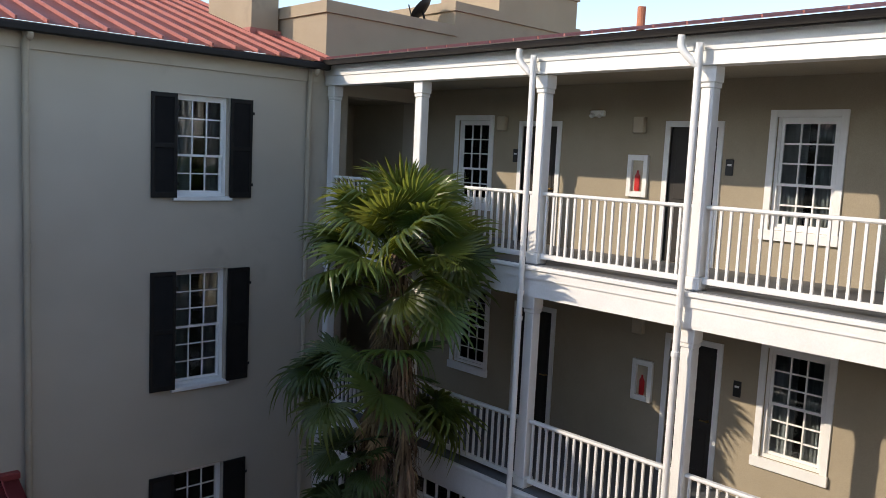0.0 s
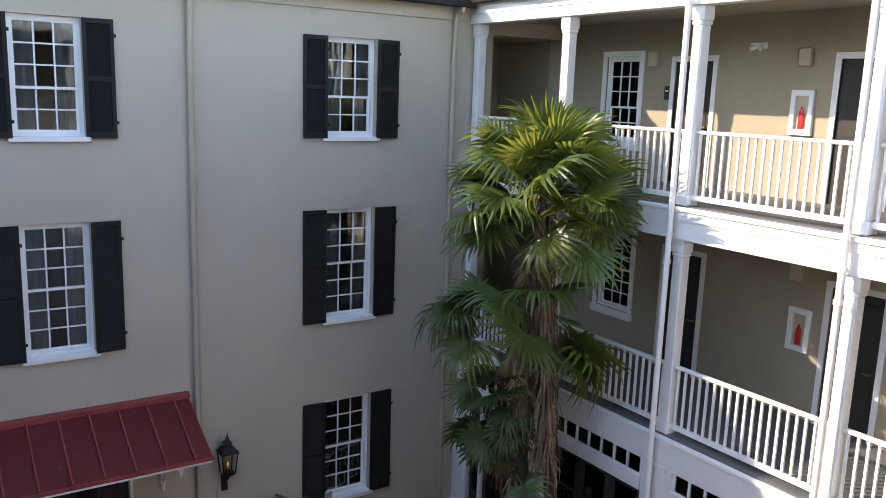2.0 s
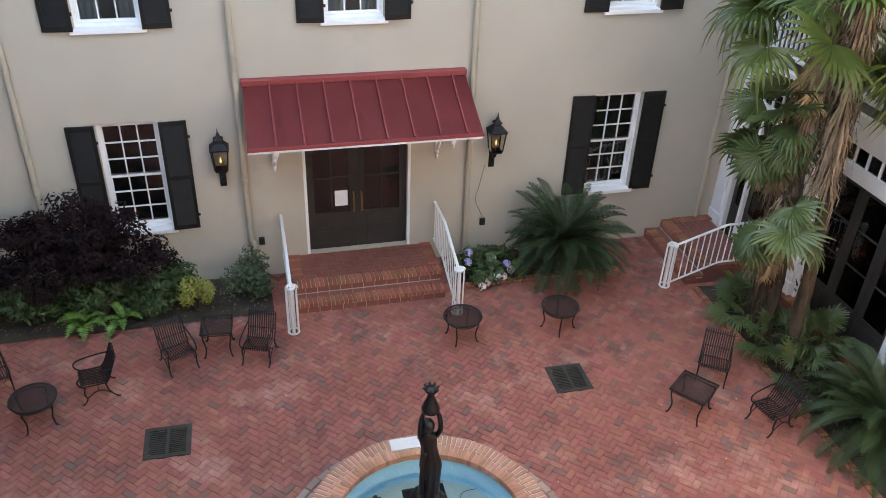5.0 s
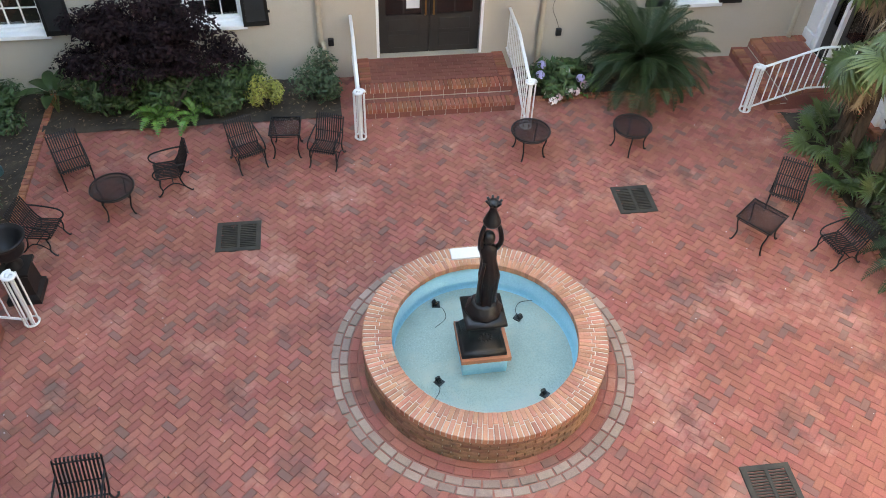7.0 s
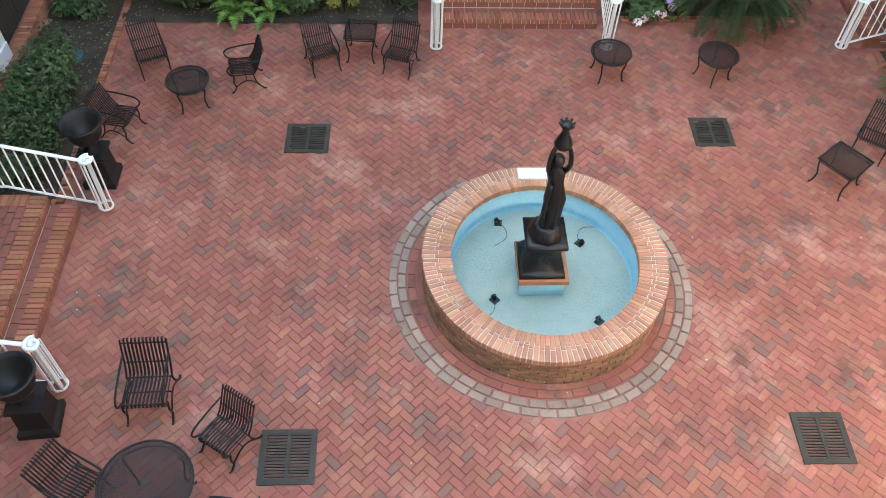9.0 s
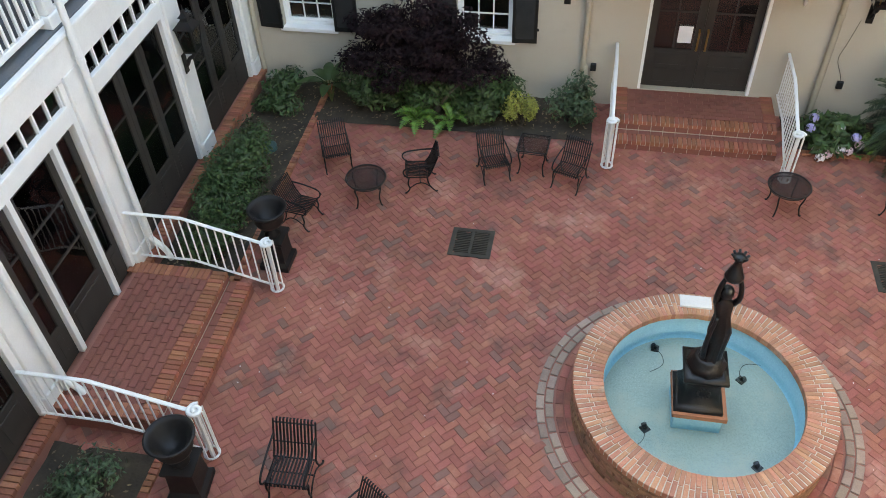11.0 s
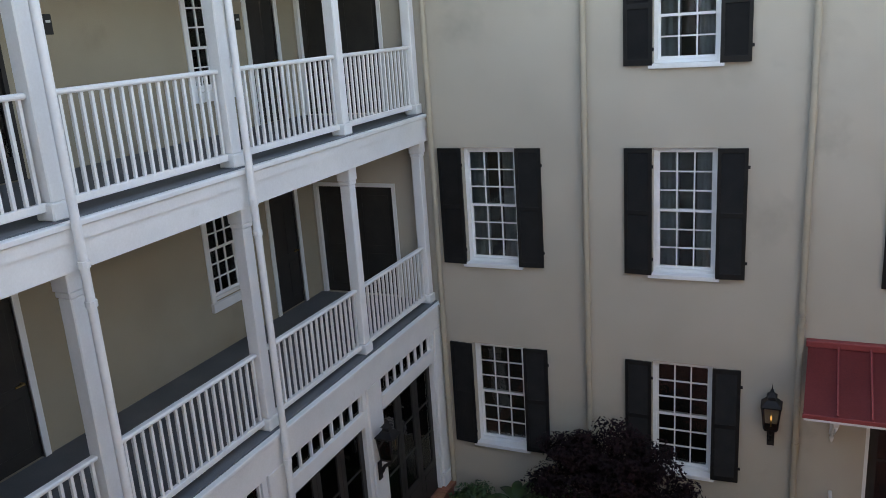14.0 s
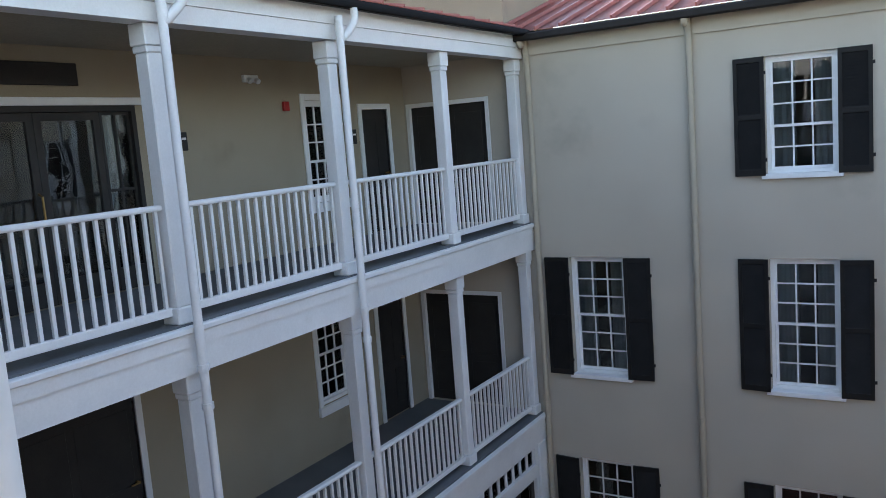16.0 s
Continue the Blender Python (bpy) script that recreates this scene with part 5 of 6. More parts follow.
for x in (-1.43, 1.4):
    bm = boxes((x - 0.035, -0.055, CZ1 - 0.88, x + 0.035, -0.002, CZ1 - 0.077), (x - 0.035, -1.12, CZ1 - 0.135, x + 0.035, -0.056, CZ1 - 0.077), (x - 0.04, -1.15, CZ1 - 0.2, x + 0.04, -1.08, CZ1 - 0.078), bevel=0.006)
    lathe(bm, [(0.001, CZ1 - 1.02), (0.022, CZ1 - 0.98), (0.034, CZ1 - 0.93), (0.02, CZ1 - 0.89), (0.045, CZ1 - 0.87), (0.045, CZ1 - 0.84)], 8, (x, -0.05))
    lathe(bm, [(0.001, CZ1 - 0.3), (0.02, CZ1 - 0.26), (0.03, CZ1 - 0.23), (0.02, CZ1 - 0.2)], 8, (x, -1.115))
    tube(bm, arc([(x, -0.06, CZ1 - 0.8), (x, -0.14, CZ1 - 0.72), (x, -0.3, CZ1 - 0.5), (x, -0.55, CZ1 - 0.27), (x, -0.85, CZ1 - 0.2), (x, -1.05, CZ1 - 0.16)], 5), 0.026, 7)
    tube(bm, arc([(x, -0.06, CZ1 - 0.45), (x, -0.18, CZ1 - 0.42), (x, -0.24, CZ1 - 0.3), (x, -0.16, CZ1 - 0.22), (x, -0.1, CZ1 - 0.28), (x, -0.14, CZ1 - 0.33)], 5), 0.02, 6)
    part("bracket", bm, WHITE, can, "white scrolled bracket")


def lantern(m, label):
    """A gas lantern on a wall bracket; the wall is at y = 0."""
    l = thing("wall_lantern", label, "lantern", m, "gas lanterns")
    part("bracket", tube(bmesh.new(), arc([(0, -0.01, -0.42), (0, -0.06, -0.36), (0, -0.1, -0.28), (0, -0.18, -0.22), (0, -0.2, -0.14)], 4), 0.03, 7), IRON, l)
    part("wall_plate", boxes((-0.055, -0.025, -0.52, 0.055, -0.002, -0.2), bevel=0.006), IRON, l)
    bm = bmesh.new()

    def frustum(z0, r0, z1, r1):
        q = [[bm.verts.new((sx * r, -0.2 + sy * r, z)) for sx, sy in ((-1, -1), (1, -1), (1, 1), (-1, 1))] for r, z in ((r0, z0), (r1, z1))]
        for k in range(4):
            bm.faces.new((q[0][k], q[0][(k + 1) % 4], q[1][(k + 1) % 4], q[1][k]))
        bm.faces.new(q[0][::-1])
        bm.faces.new(q[1])

    frustum(0.265, 0.155, 0.285, 0.155)
    frustum(0.285, 0.145, 0.37, 0.075)
    frustum(0.37, 0.06, 0.43, 0.05)
    frustum(0.43, 0.078, 0.45, 0.06)
    frustum(0.45, 0.055, 0.5, 0.018)
    frustum(0.5, 0.028, 0.53, 0.02)
    frustum(0.53, 0.012, 0.62, 0.003)
    part("roof", bm, IRON, l)
    bm = bmesh.new()
    frustum(-0.14, 0.09, -0.1, 0.1)
    part("tray", bm, IRON, l)
    bm = bmesh.new()
    for sx, sy in ((-1, -1), (1, -1), (1, 1), (-1, 1)):
        tube(bm, [(sx * 0.1, -0.2 + sy * 0.1, -0.1), (sx * 0.135, -0.2 + sy * 0.135, 0.27)], 0.012, 5)
    part("cage", bm, IRON, l)
    for k in range(4):
        bm = bmesh.new()
        sx, sy = ((-1, -1), (1, -1), (1, 1), (-1, 1))[k]
        tx, ty = ((-1, -1), (1, -1), (1, 1), (-1, 1))[(k + 1) % 4]
        bm.faces.new([bm.verts.new(p) for p in ((sx * 0.1, -0.2 + sy * 0.1, -0.1), (tx * 0.1, -0.2 + ty * 0.1, -0.1), (tx * 0.134, -0.2 + ty * 0.134, 0.265), (sx * 0.134, -0.2 + sy * 0.134, 0.265))])
        part("pane", bm, GLASS, l).visible_shadow = False
    bm = bmesh.new()
    lathe(bm, [(0.004, 0.0), (0.018, 0.03), (0.012, 0.07), (0.001, 0.1)], 8, (0, -0.2))
    part("flame", bm, FLAME, l, "small yellow gas flame")
    part("burner", tube(bmesh.new(), [(0, -0.2, -0.1), (0, -0.2, 0.0)], 0.012, 6), BRASS, l)
    return l


lantern(pose(4.62, FACADE_Y, 2.38), "black iron gas lantern on the facade beside the canopy")
lantern(pose(-0.12, FACADE_Y, 2.42), "black iron gas lantern on the facade beside the canopy")
lantern(LEFT @ pose(10.3, -0.03, 2.35), "black iron gas lantern on a white gallery pilaster")
for x, z in ((0.42, 0.75), (4.52, 0.72)):
    o = part("outlet_box", boxes((-0.05, -0.06, -0.07, 0.05, 0, 0.07), bevel=0.008), BLACK)
    o.matrix_basis = pose(x, FACADE_Y, z)
    tagged(o, "small dark electrical outlet box on the stucco wall", "outlet box")
cable = part("cable", tube(bmesh.new(), arc([(4.5, 12.99, 1.9), (4.42, 12.985, 1.5), (4.36, 12.985, 1.2), (4.46, 12.985, 0.95), (4.52, 12.985, 0.8)], 5), 0.0045, 5), BLACK)
tagged(cable, "thin dark cable hanging down the facade", "cable")

# gallery wall fittings
for z, u in ((8.29, -7.59), (4.97, -7.22)):
    fx = thing("extinguisher_cabinet", "white wall cabinet with a red fire extinguisher inside", "fire cabinet", RIGHT @ pose(u, DEPTH, z), "fire cabinets")
    part("cabinet_frame", boxes((-0.19, -0.06, 0, -0.11, 0, 0.68), (0.11, -0.06, 0, 0.19, 0, 0.68), (-0.11, -0.06, 0, 0.11, 0, 0.09), (-0.11, -0.06, 0.59, 0.11, 0, 0.68), bevel=0.005), WHITE_TRIM, fx)
    part("cabinet_back", boxes((-0.11, -0.008, 0.09, 0.11, -0.002, 0.59)), PLASTIC, fx)
    bm = bmesh.new()
    lathe(bm, [(0.001, 0.1), (0.045, 0.1), (0.05, 0.13), (0.05, 0.34), (0.022, 0.39), (0.016, 0.43), (0.001, 0.43)], 12, (0.0, -0.03))
    for v in bm.verts:
        v.co.y = -0.03 + (v.co.y + 0.03) * 0.35
    part("extinguisher", bm, RED_PLASTIC, fx, "red fire extinguisher")
for m, rows in ((RIGHT, ((-7.6, 9.45), (-10.62, 9.47), (-7.35, 6.2))),):
    for u, z in rows:
        s = part("wall_sconce", boxes((-0.1, -0.1, -0.13, 0.1, 0, 0.13), bevel=0.012), PLASTIC)
        s.matrix_basis = m @ pose(u, DEPTH, z)
        tagged(s, "beige box wall sconce on the gallery wall", "wall light", "gallery sconces")
for m, u, z in ((RIGHT, -6.02, 8.83), (RIGHT, -10.28, 8.88), (RIGHT, -5.6, 5.55), (LEFT, 7.74, 9.02), (LEFT, 11.4, 8.95)):
    s = thing("room_sign", "small dark room sign beside a guest door", "sign", m @ pose(u, DEPTH, z), "room signs")
    part("plate", boxes((-0.06, -0.02, -0.12, 0.06, 0, 0.12), bevel=0.004), BLACK, s)
    part("lettering_bar", boxes((-0.035, -0.024, 0.02, 0.035, -0.0205, 0.05)), PAPER, s)
for m, u, z in ((RIGHT, -8.45, 9.64), (LEFT, 9.05, 9.85), (RIGHT, -8.4, 6.55)):
    s = thing("emergency_light", "white twin-head emergency light on the gallery wall", "emergency light", m @ pose(u, DEPTH, z), "emergency lights")
    part("housing", boxes((-0.14, -0.07, -0.05, 0.14, 0, 0.05), bevel=0.01), WHITE_TRIM, s)
    for x in (-0.08, 0.08):
        bm = bmesh.new()
        tube(bm, [(x, -0.07, -0.02), (x, -0.12, -0.05)], 0.04, 10)
        part("lamp_head", bm, WHITE_TRIM, s)
for m, u, z in ((LEFT, 9.76, 9.46),):
    s = part("fire_alarm", boxes((-0.06, -0.05, -0.07, 0.06, 0, 0.07), bevel=0.008), RED_PLASTIC)
    s.matrix_basis = m @ pose(u, DEPTH, z)
    tagged(s, "small red fire alarm strobe on the gallery wall", "fire alarm")


# ---- garden furniture ----
def slat_line():
    """Side profile of a slat, from the seat's front edge over the seat and up the back."""
    return [Vector((0, y, z)) for y, z in ((-0.27, 0.37), (-0.29, 0.40), (-0.27, 0.43), (-0.15, 0.425), (0.0, 0.40), (0.12, 0.385), (0.2, 0.40), (0.25, 0.46), (0.30, 0.57), (0.35, 0.69), (0.40, 0.80), (0.43, 0.855), (0.455, 0.865), (0.47, 0.84))]


def patio_chair(m):
    ch = thing("patio_chair", "black wrought iron slatted patio armchair on the brick paving", "chair", m, "patio chairs")
    line = slat_line()
    me = None
    for k in range(11):
        if me is None:
            bm = bmesh.new()
            rings = []
            for i, p in enumerate(line):
                d = (line[min(i + 1, len(line) - 1)] - line[max(i - 1, 0)]).normalized()
                nrm = Vector((0, -d.z, d.y)) * 0.005
                rings.append([bm.verts.new(p + Vector((s * 0.013, 0, 0)) + nrm * t) for s, t in ((-1, -1), (1, -1), (1, 1), (-1, 1))])
            for a, b in zip(rings, rings[1:]):
                for j in range(4):
                    bm.faces.new((a[j], a[(j + 1) % 4], b[(j + 1) % 4], b[j]))
            me = mesh_of(bm, "slat", IRON)
        put("slat", me, ch, pose(-0.235 + 0.047 * k, 0, 0))
    part("seat_frame", tube(bmesh.new(), [(-0.27, -0.25, 0.40), (0.27, -0.25, 0.40), (0.27, 0.17, 0.375), (-0.27, 0.17, 0.375), (-0.27, -0.25, 0.40)], 0.013, 6), IRON, ch)
    part("back_rail", tube(bmesh.new(), [(-0.27, 0.41, 0.815), (0.27, 0.41, 0.815)], 0.013, 6), IRON, ch)
    part("lower_back_rail", tube(bmesh.new(), [(-0.27, 0.295, 0.55), (0.27, 0.295, 0.55)], 0.011, 6), IRON, ch)
    for s in (-1, 1):
        x = s * 0.285
        part("armrest", tube(bmesh.new(), arc([(x, 0.34, 0.66), (x, 0.15, 0.665), (x, -0.1, 0.65), (x, -0.27, 0.62), (x, -0.34, 0.55), (x, -0.31, 0.46), (x, -0.24, 0.40)], 4), 0.016, 6), IRON, ch)
        part("back_post", tube(bmesh.new(), arc([(x, 0.17, 0.37), (x, 0.26, 0.48), (x, 0.35, 0.68), (x, 0.43, 0.86)], 4), 0.014, 6), IRON, ch)
        part("front_leg", tube(bmesh.new(), arc([(x, -0.22, 0.40), (x, -0.25, 0.25), (x, -0.22, 0.12), (x, -0.3, 0.02), (x, -0.34, 0.03)], 4), 0.016, 6), IRON, ch)
        part("rear_leg", tube(bmesh.new(), arc([(x, 0.17, 0.38), (x, 0.2, 0.24), (x, 0.26, 0.12), (x, 0.36, 0.02), (x, 0.4, 0.03)], 4), 0.016, 6), IRON, ch)
        part("brace", tube(bmesh.new(), arc([(x, -0.22, 0.14), (x, -0.05, 0.24), (x, 0.1, 0.24), (x, 0.25, 0.13)], 4), 0.011, 6), IRON, ch)
    part("stretcher", tube(bmesh.new(), [(-0.285, 0.02, 0.25), (0.285, 0.02, 0.25)], 0.011, 6), IRON, ch)
    return ch


CHAIR_SIZE = Matrix.Diagonal((0.87, 0.85, 0.9, 1.0))
first = patio_chair(pose(-2.59, 4.76, 0, 0, 0, 2) @ CHAIR_SIZE)
for x, y, a in ((-1.67, 4.22, -34), (-3.14, 3.68, 62), (-1.5, 3.2, -100), (-3.66, 10.62, 24), (-3.84, 9.2, 76), (-2.2, 10.3, -76), (-1.03, 10.7, 23), (0.2, 10.64, -20), (7.14, 8.76, -34), (7.45, 7.62, -76)):
    copy_thing(first, pose(x, y, 0, 0, 0, a) @ CHAIR_SIZE)



def mesh_table(m, r, h, label, square=False, legs=4):
    t = thing("patio_table", label, "table", m, "patio tables")
    bm = bmesh.new()
    if square:
        box(bm, -r, -r, h - 0.012, r, r, h, bevel=0.004)
    else:
        lathe(bm, [(0.001, h), (r, h), (r, h - 0.01), (0.001, h - 0.01)], 40)
    part("tabletop", bm, IRON_MESH, t)
    if square:
        ring = [(-r, -r, h - 0.01), (r, -r, h - 0.01), (r, r, h - 0.01), (-r, r, h - 0.01), (-r, -r, h - 0.01)]
    else:
        ring = [(r * math.cos(a), r * math.sin(a), h - 0.005) for a in [2 * math.pi * k / 32 for k in range(33)]]
    part("rim", tube(bmesh.new(), ring, 0.014, 6), IRON, t)
    part("apron", tube(bmesh.new(), [Vector(p) * 0.93 - Vector((0, 0, 0.05)) * 1.0 + Vector((0, 0, h * 0.07)) for p in ring], 0.009, 5), IRON, t)
    for k in range(legs):
        a = 2 * math.pi * (k + 0.5) / legs
        q = r * (1.25 if square else 0.9)
        c, s = math.cos(a) * q, math.sin(a) * q
        part("leg", tube(bmesh.new(), arc([(c * 0.95, s * 0.95, h - 0.02), (c * 1.0, s * 1.0, h * 0.75), (c * 0.86, s * 0.86, h * 0.35), (c * 0.98, s * 0.98, 0.015), (c * 1.06, s * 1.06, 0.025)], 4), 0.012, 6), IRON, t)
    if r > 0.45:
        part("cross_brace", tube(bmesh.new(), arc([(-r * 0.6, 0, 0.25), (0, 0, 0.36), (r * 0.6, 0, 0.25)], 5), 0.011, 6), IRON, t)
    return t


mesh_table(pose(-2.28, 3.5, 0), 0.46, 0.72, "large round black iron mesh table among patio chairs")
mesh_table(pose(-2.94, 9.82, 0, 0, 0, 20), 0.31, 0.46, "low round black iron mesh table between patio chairs")
mesh_table(pose(3.49, 10.5, 0, 0, 0, 10), 0.31, 0.46, "low round black iron mesh table near the entrance steps")
mesh_table(pose(5.18, 10.45, 0, 0, 0, 30), 0.31, 0.46, "low round black iron mesh table on open brick paving")
mesh_table(pose(-0.42, 10.98, 0, 0, 0, -4), 0.24, 0.5, "small square black iron table between two patio chairs", True)
mesh_table(pose(6.41, 8.12, 0, 0, 0, 38), 0.27, 0.48, "small square black iron table beside a patio chair", True)


def urn(m):
    u = thing("urn", "black cast iron garden urn on a square pedestal", "urn", m, "garden urns")
    bm = bmesh.new()
    rings = [[bm.verts.new((sx * r, sy * r, z)) for sx, sy in ((-1, -1), (1, -1), (1, 1), (-1, 1))] for r, z in ((0.25, 0), (0.25, 0.08), (0.2, 0.13), (0.18, 0.42), (0.22, 0.46), (0.22, 0.5), (0.05, 0.5))]
    for a, b in zip(rings, rings[1:]):
        for k in range(4):
            bm.faces.new((a[k], a[(k + 1) % 4], b[(k + 1) % 4], b[k]))
    bm.faces.new(rings[-1])
    part("pedestal", bm, IRON, u)
    bm = bmesh.new()
    lathe(bm, [(0.12, 0.5), (0.13, 0.53), (0.06, 0.58), (0.05, 0.64), (0.1, 0.67), (0.22, 0.72), (0.25, 0.78), (0.22, 0.84), (0.24, 0.88), (0.31, 0.93), (0.33, 0.96), (0.3, 0.975), (0.26, 0.92), (0.2, 0.86), (0.14, 0.76), (0.001, 0.74)], 28)
    for v in bm.verts:
        q = math.hypot(v.co.x, v.co.y)
        if 0.66 < v.co.z < 0.9 and q > 0.15:
            k = 1 + 0.04 * math.sin(14 * math.atan2(v.co.y, v.co.x))
            v.co.x *= k
            v.co.y *= k
    part("bowl", bm, IRON, u, smooth=True)
    return u


for x, y, a in ((-3.93, 8.26, 0), (-3.78, 4.55, 5)):
    urn(pose(x, y, 0, 0, 0, a) @ Matrix.Diagonal((0.86, 0.86, 1.1, 1)))


# ---- plants ----
def fan_mesh(name, material, rnd, radius=0.8, petiole=0.85, n=34, droop=0.5, spread=150, fold=0.02):
    """A palmate leaf: stalk along x, then a fan of pleated, drooping segments."""
    bm = bmesh.new()
    for k in range(n):
        a = radians(-spread + 2 * spread * (k + 0.5) / n)
        ln = radius * (0.72 + 0.28 * math.cos(a * 0.55)) * rnd.uniform(0.84, 1.08)
        c, s = math.cos(a), math.sin(a)
        dr = droop * rnd.uniform(0.5, 1.7)
        a += rnd.uniform(-0.03, 0.03)
        c, s = math.cos(a), math.sin(a)
        prev = None
        for t, w in ((0.04, 0.006), (0.3, 0.033), (0.5, 0.041), (0.7, 0.027), (0.86, 0.014), (1.0, 0.001)):
            r = ln * t
            hang = max(0.0, t - 0.5)
            z = -dr * r * r * 0.5 - dr * hang * hang * ln * 2.2 + 0.1 * abs(math.sin(a)) * r
            q = r - hang * hang * ln * 0.9 * dr
            x = petiole + c * q
            y = s * q
            row = [bm.verts.new((x + s * w * q, y - c * w * q, z - fold * (abs(q)) * min(1, w / 0.02))) for q in (-1, 0, 1)]
            if prev:
                for i in (0, 1):
                    bm.faces.new((prev[i], prev[i + 1], row[i + 1], row[i]))
            prev = row
    me_f = len(bm.faces)
    tube(bm, arc([(0, 0, -0.02), (petiole * 0.5, 0, 0.05), (petiole + 0.03, 0, 0.0)], 3), 0.014, 5, 0.008)
    me = bpy.data.meshes.new(name)
    bm.to_mesh(me)
    bm.free()
    me.materials.append(material)
    return me


def palm(m, base, top, leaves, label, rnd, fans, r0=0.13, skirt=0, dry=None, low=-45, high=80, lean=None, shag=0, shag_run=1.5, size=1.0, bend=0.85, skirt_size=1.0, roll=25):
    """leaves: how many fans; low and high: their elevations in degrees."""
    p = thing("fan_palm", label, "palm tree", m)
    base, top = Vector(base), Vector(top)
    pts = arc([base, base.lerp(top, 0.35) + Vector((0.03, -0.05, 0)), base.lerp(top, 0.7) + Vector((-0.02, 0.05, 0)), top], 12)
    bm = bmesh.new()
    tube(bm, pts, r0, 12, r0 * 0.75)
    for v in bm.verts:
        v.co += Vector((rnd.uniform(-1, 1), rnd.uniform(-1, 1), rnd.uniform(-1, 1))) * 0.014
    part("trunk", bm, TRUNK, p)
    bm = bmesh.new()
    for k in range(int((top - base).length * 34)):
        t = rnd.random() ** 0.8
        c = base.lerp(top, t)
        a = rnd.uniform(0, 6.28)
        d = Vector((math.cos(a), math.sin(a), 0))
        q = c + d * r0 * 0.85
        tube(bm, [q, q + d * rnd.uniform(0.02, 0.06) + Vector((0, 0, rnd.uniform(0.05, 0.16)))], 0.014, 4, 0.004)
    tagged(part("leaf_base", bm, TRUNK, p), kind="stuff")
    bm = bmesh.new()
    for k in range(shag):
        t = rnd.random()
        c = top.lerp(base, t * shag_run / (top - base).length)
        a = rnd.uniform(0, 6.28)
        d = Vector((math.cos(a), math.sin(a), 0))
        side = Vector((-d.y, d.x, 0)) * rnd.uniform(0.006, 0.016)
        q = c + d * r0 * 0.8
        ln = rnd.uniform(0.25, 0.8)
        mid = q + d * rnd.uniform(0.05, 0.2) - Vector((0, 0, ln * 0.4))
        end = mid + d * rnd.uniform(-0.03, 0.06) - Vector((0, 0, ln * 0.6))
        v = [bm.verts.new(x) for x in (q - side, q + side, mid + side, mid - side, end)]
        bm.faces.new(v[:4])
        bm.faces.new((v[3], v[2], v[4]))
    if shag:
        tagged(part("dry_fibre", bm, LEAF_DRY_FIBRE, p, "shaggy brown hanging fibre"), kind="stuff")
    for k in range(leaves):
        u = (k + 0.5) / leaves
        el = high + (low - high) * u ** bend + rnd.uniform(-7, 7)
        az = k * 137.5 + rnd.uniform(-18, 18)
        if lean is not None and rnd.random() < 0.75:
            az = lean[0] + rnd.uniform(-lean[1], lean[1])
        s = size * rnd.uniform(0.85, 1.1) * (0.85 if el > 60 else 1.0)
        put("fan_leaf", rnd.choice(fans), p, Matrix.Translation(top + Vector((0, 0, -0.35 * u))) @ pose(0, 0, 0, 0, 0, az) @ pose(0, 0, 0, 0, -el, 0) @ pose(0, 0, 0, rnd.uniform(-roll, roll), 0, 0) @ Matrix.Scale(s, 4))
    for k in range(skirt):
        az = rnd.uniform(0, 360)
        put("dry_leaf", rnd.choice(dry), p, Matrix.Translation(top + Vector((0, 0, rnd.uniform(-0.9, -0.3)))) @ pose(0, 0, 0, 0, 0, az) @ pose(0, 0, 0, 0, rnd.uniform(68, 86), 0) @ pose(0, 0, 0, rnd.uniform(-40, 40), 0, 0) @ Matrix.Scale(skirt_size * rnd.uniform(0.55, 0.85), 4), "dry brown hanging palm leaf")
    return p


rnd = random.Random(5)
FANS = [fan_mesh("fan_leaf", LEAF_PALM, rnd, droop=d, radius=r, petiole=pt, n=30, spread=135) for d, r, pt in ((0.08, 0.74, 0.72), (0.2, 0.78, 0.82), (0.5, 0.76, 0.9), (0.32, 0.72, 0.66))]
# fans for the lower palms, in the leaf colour toned for shade
FANS_SHADED = [fan_mesh("fan_leaf", LEAF_PALM_SHADED, rnd, droop=d, radius=r, petiole=pt, n=30, spread=140) for d, r, pt in ((0.15, 0.68, 0.5), (0.3, 0.64, 0.65), (0.5, 0.62, 0.5))]
DRY = [fan_mesh("dry_leaf", LEAF_DRY, rnd, droop=0.3, radius=0.8, petiole=0.3, n=16, spread=34, fold=0.03) for _ in range(2)]
FANS_MIXED = FANS_SHADED + FANS[1:3]
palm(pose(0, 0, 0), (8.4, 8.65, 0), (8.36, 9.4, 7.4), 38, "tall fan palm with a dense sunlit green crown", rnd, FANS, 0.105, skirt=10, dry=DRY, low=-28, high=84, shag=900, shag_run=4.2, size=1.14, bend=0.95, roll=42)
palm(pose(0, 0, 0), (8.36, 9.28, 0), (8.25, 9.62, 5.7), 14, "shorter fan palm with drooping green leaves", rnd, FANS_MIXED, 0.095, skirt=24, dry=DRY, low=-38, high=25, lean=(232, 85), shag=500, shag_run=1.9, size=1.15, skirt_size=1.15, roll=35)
palm(pose(0, 0, 0), (8.5, 9.9, 0), (8.3, 10.1, 4.1), 11, "young fan palm with green leaves coloured as if shaded", rnd, FANS_SHADED, 0.07, skirt=4, dry=DRY, low=-50, high=35, lean=(165, 95), shag=80, roll=40)
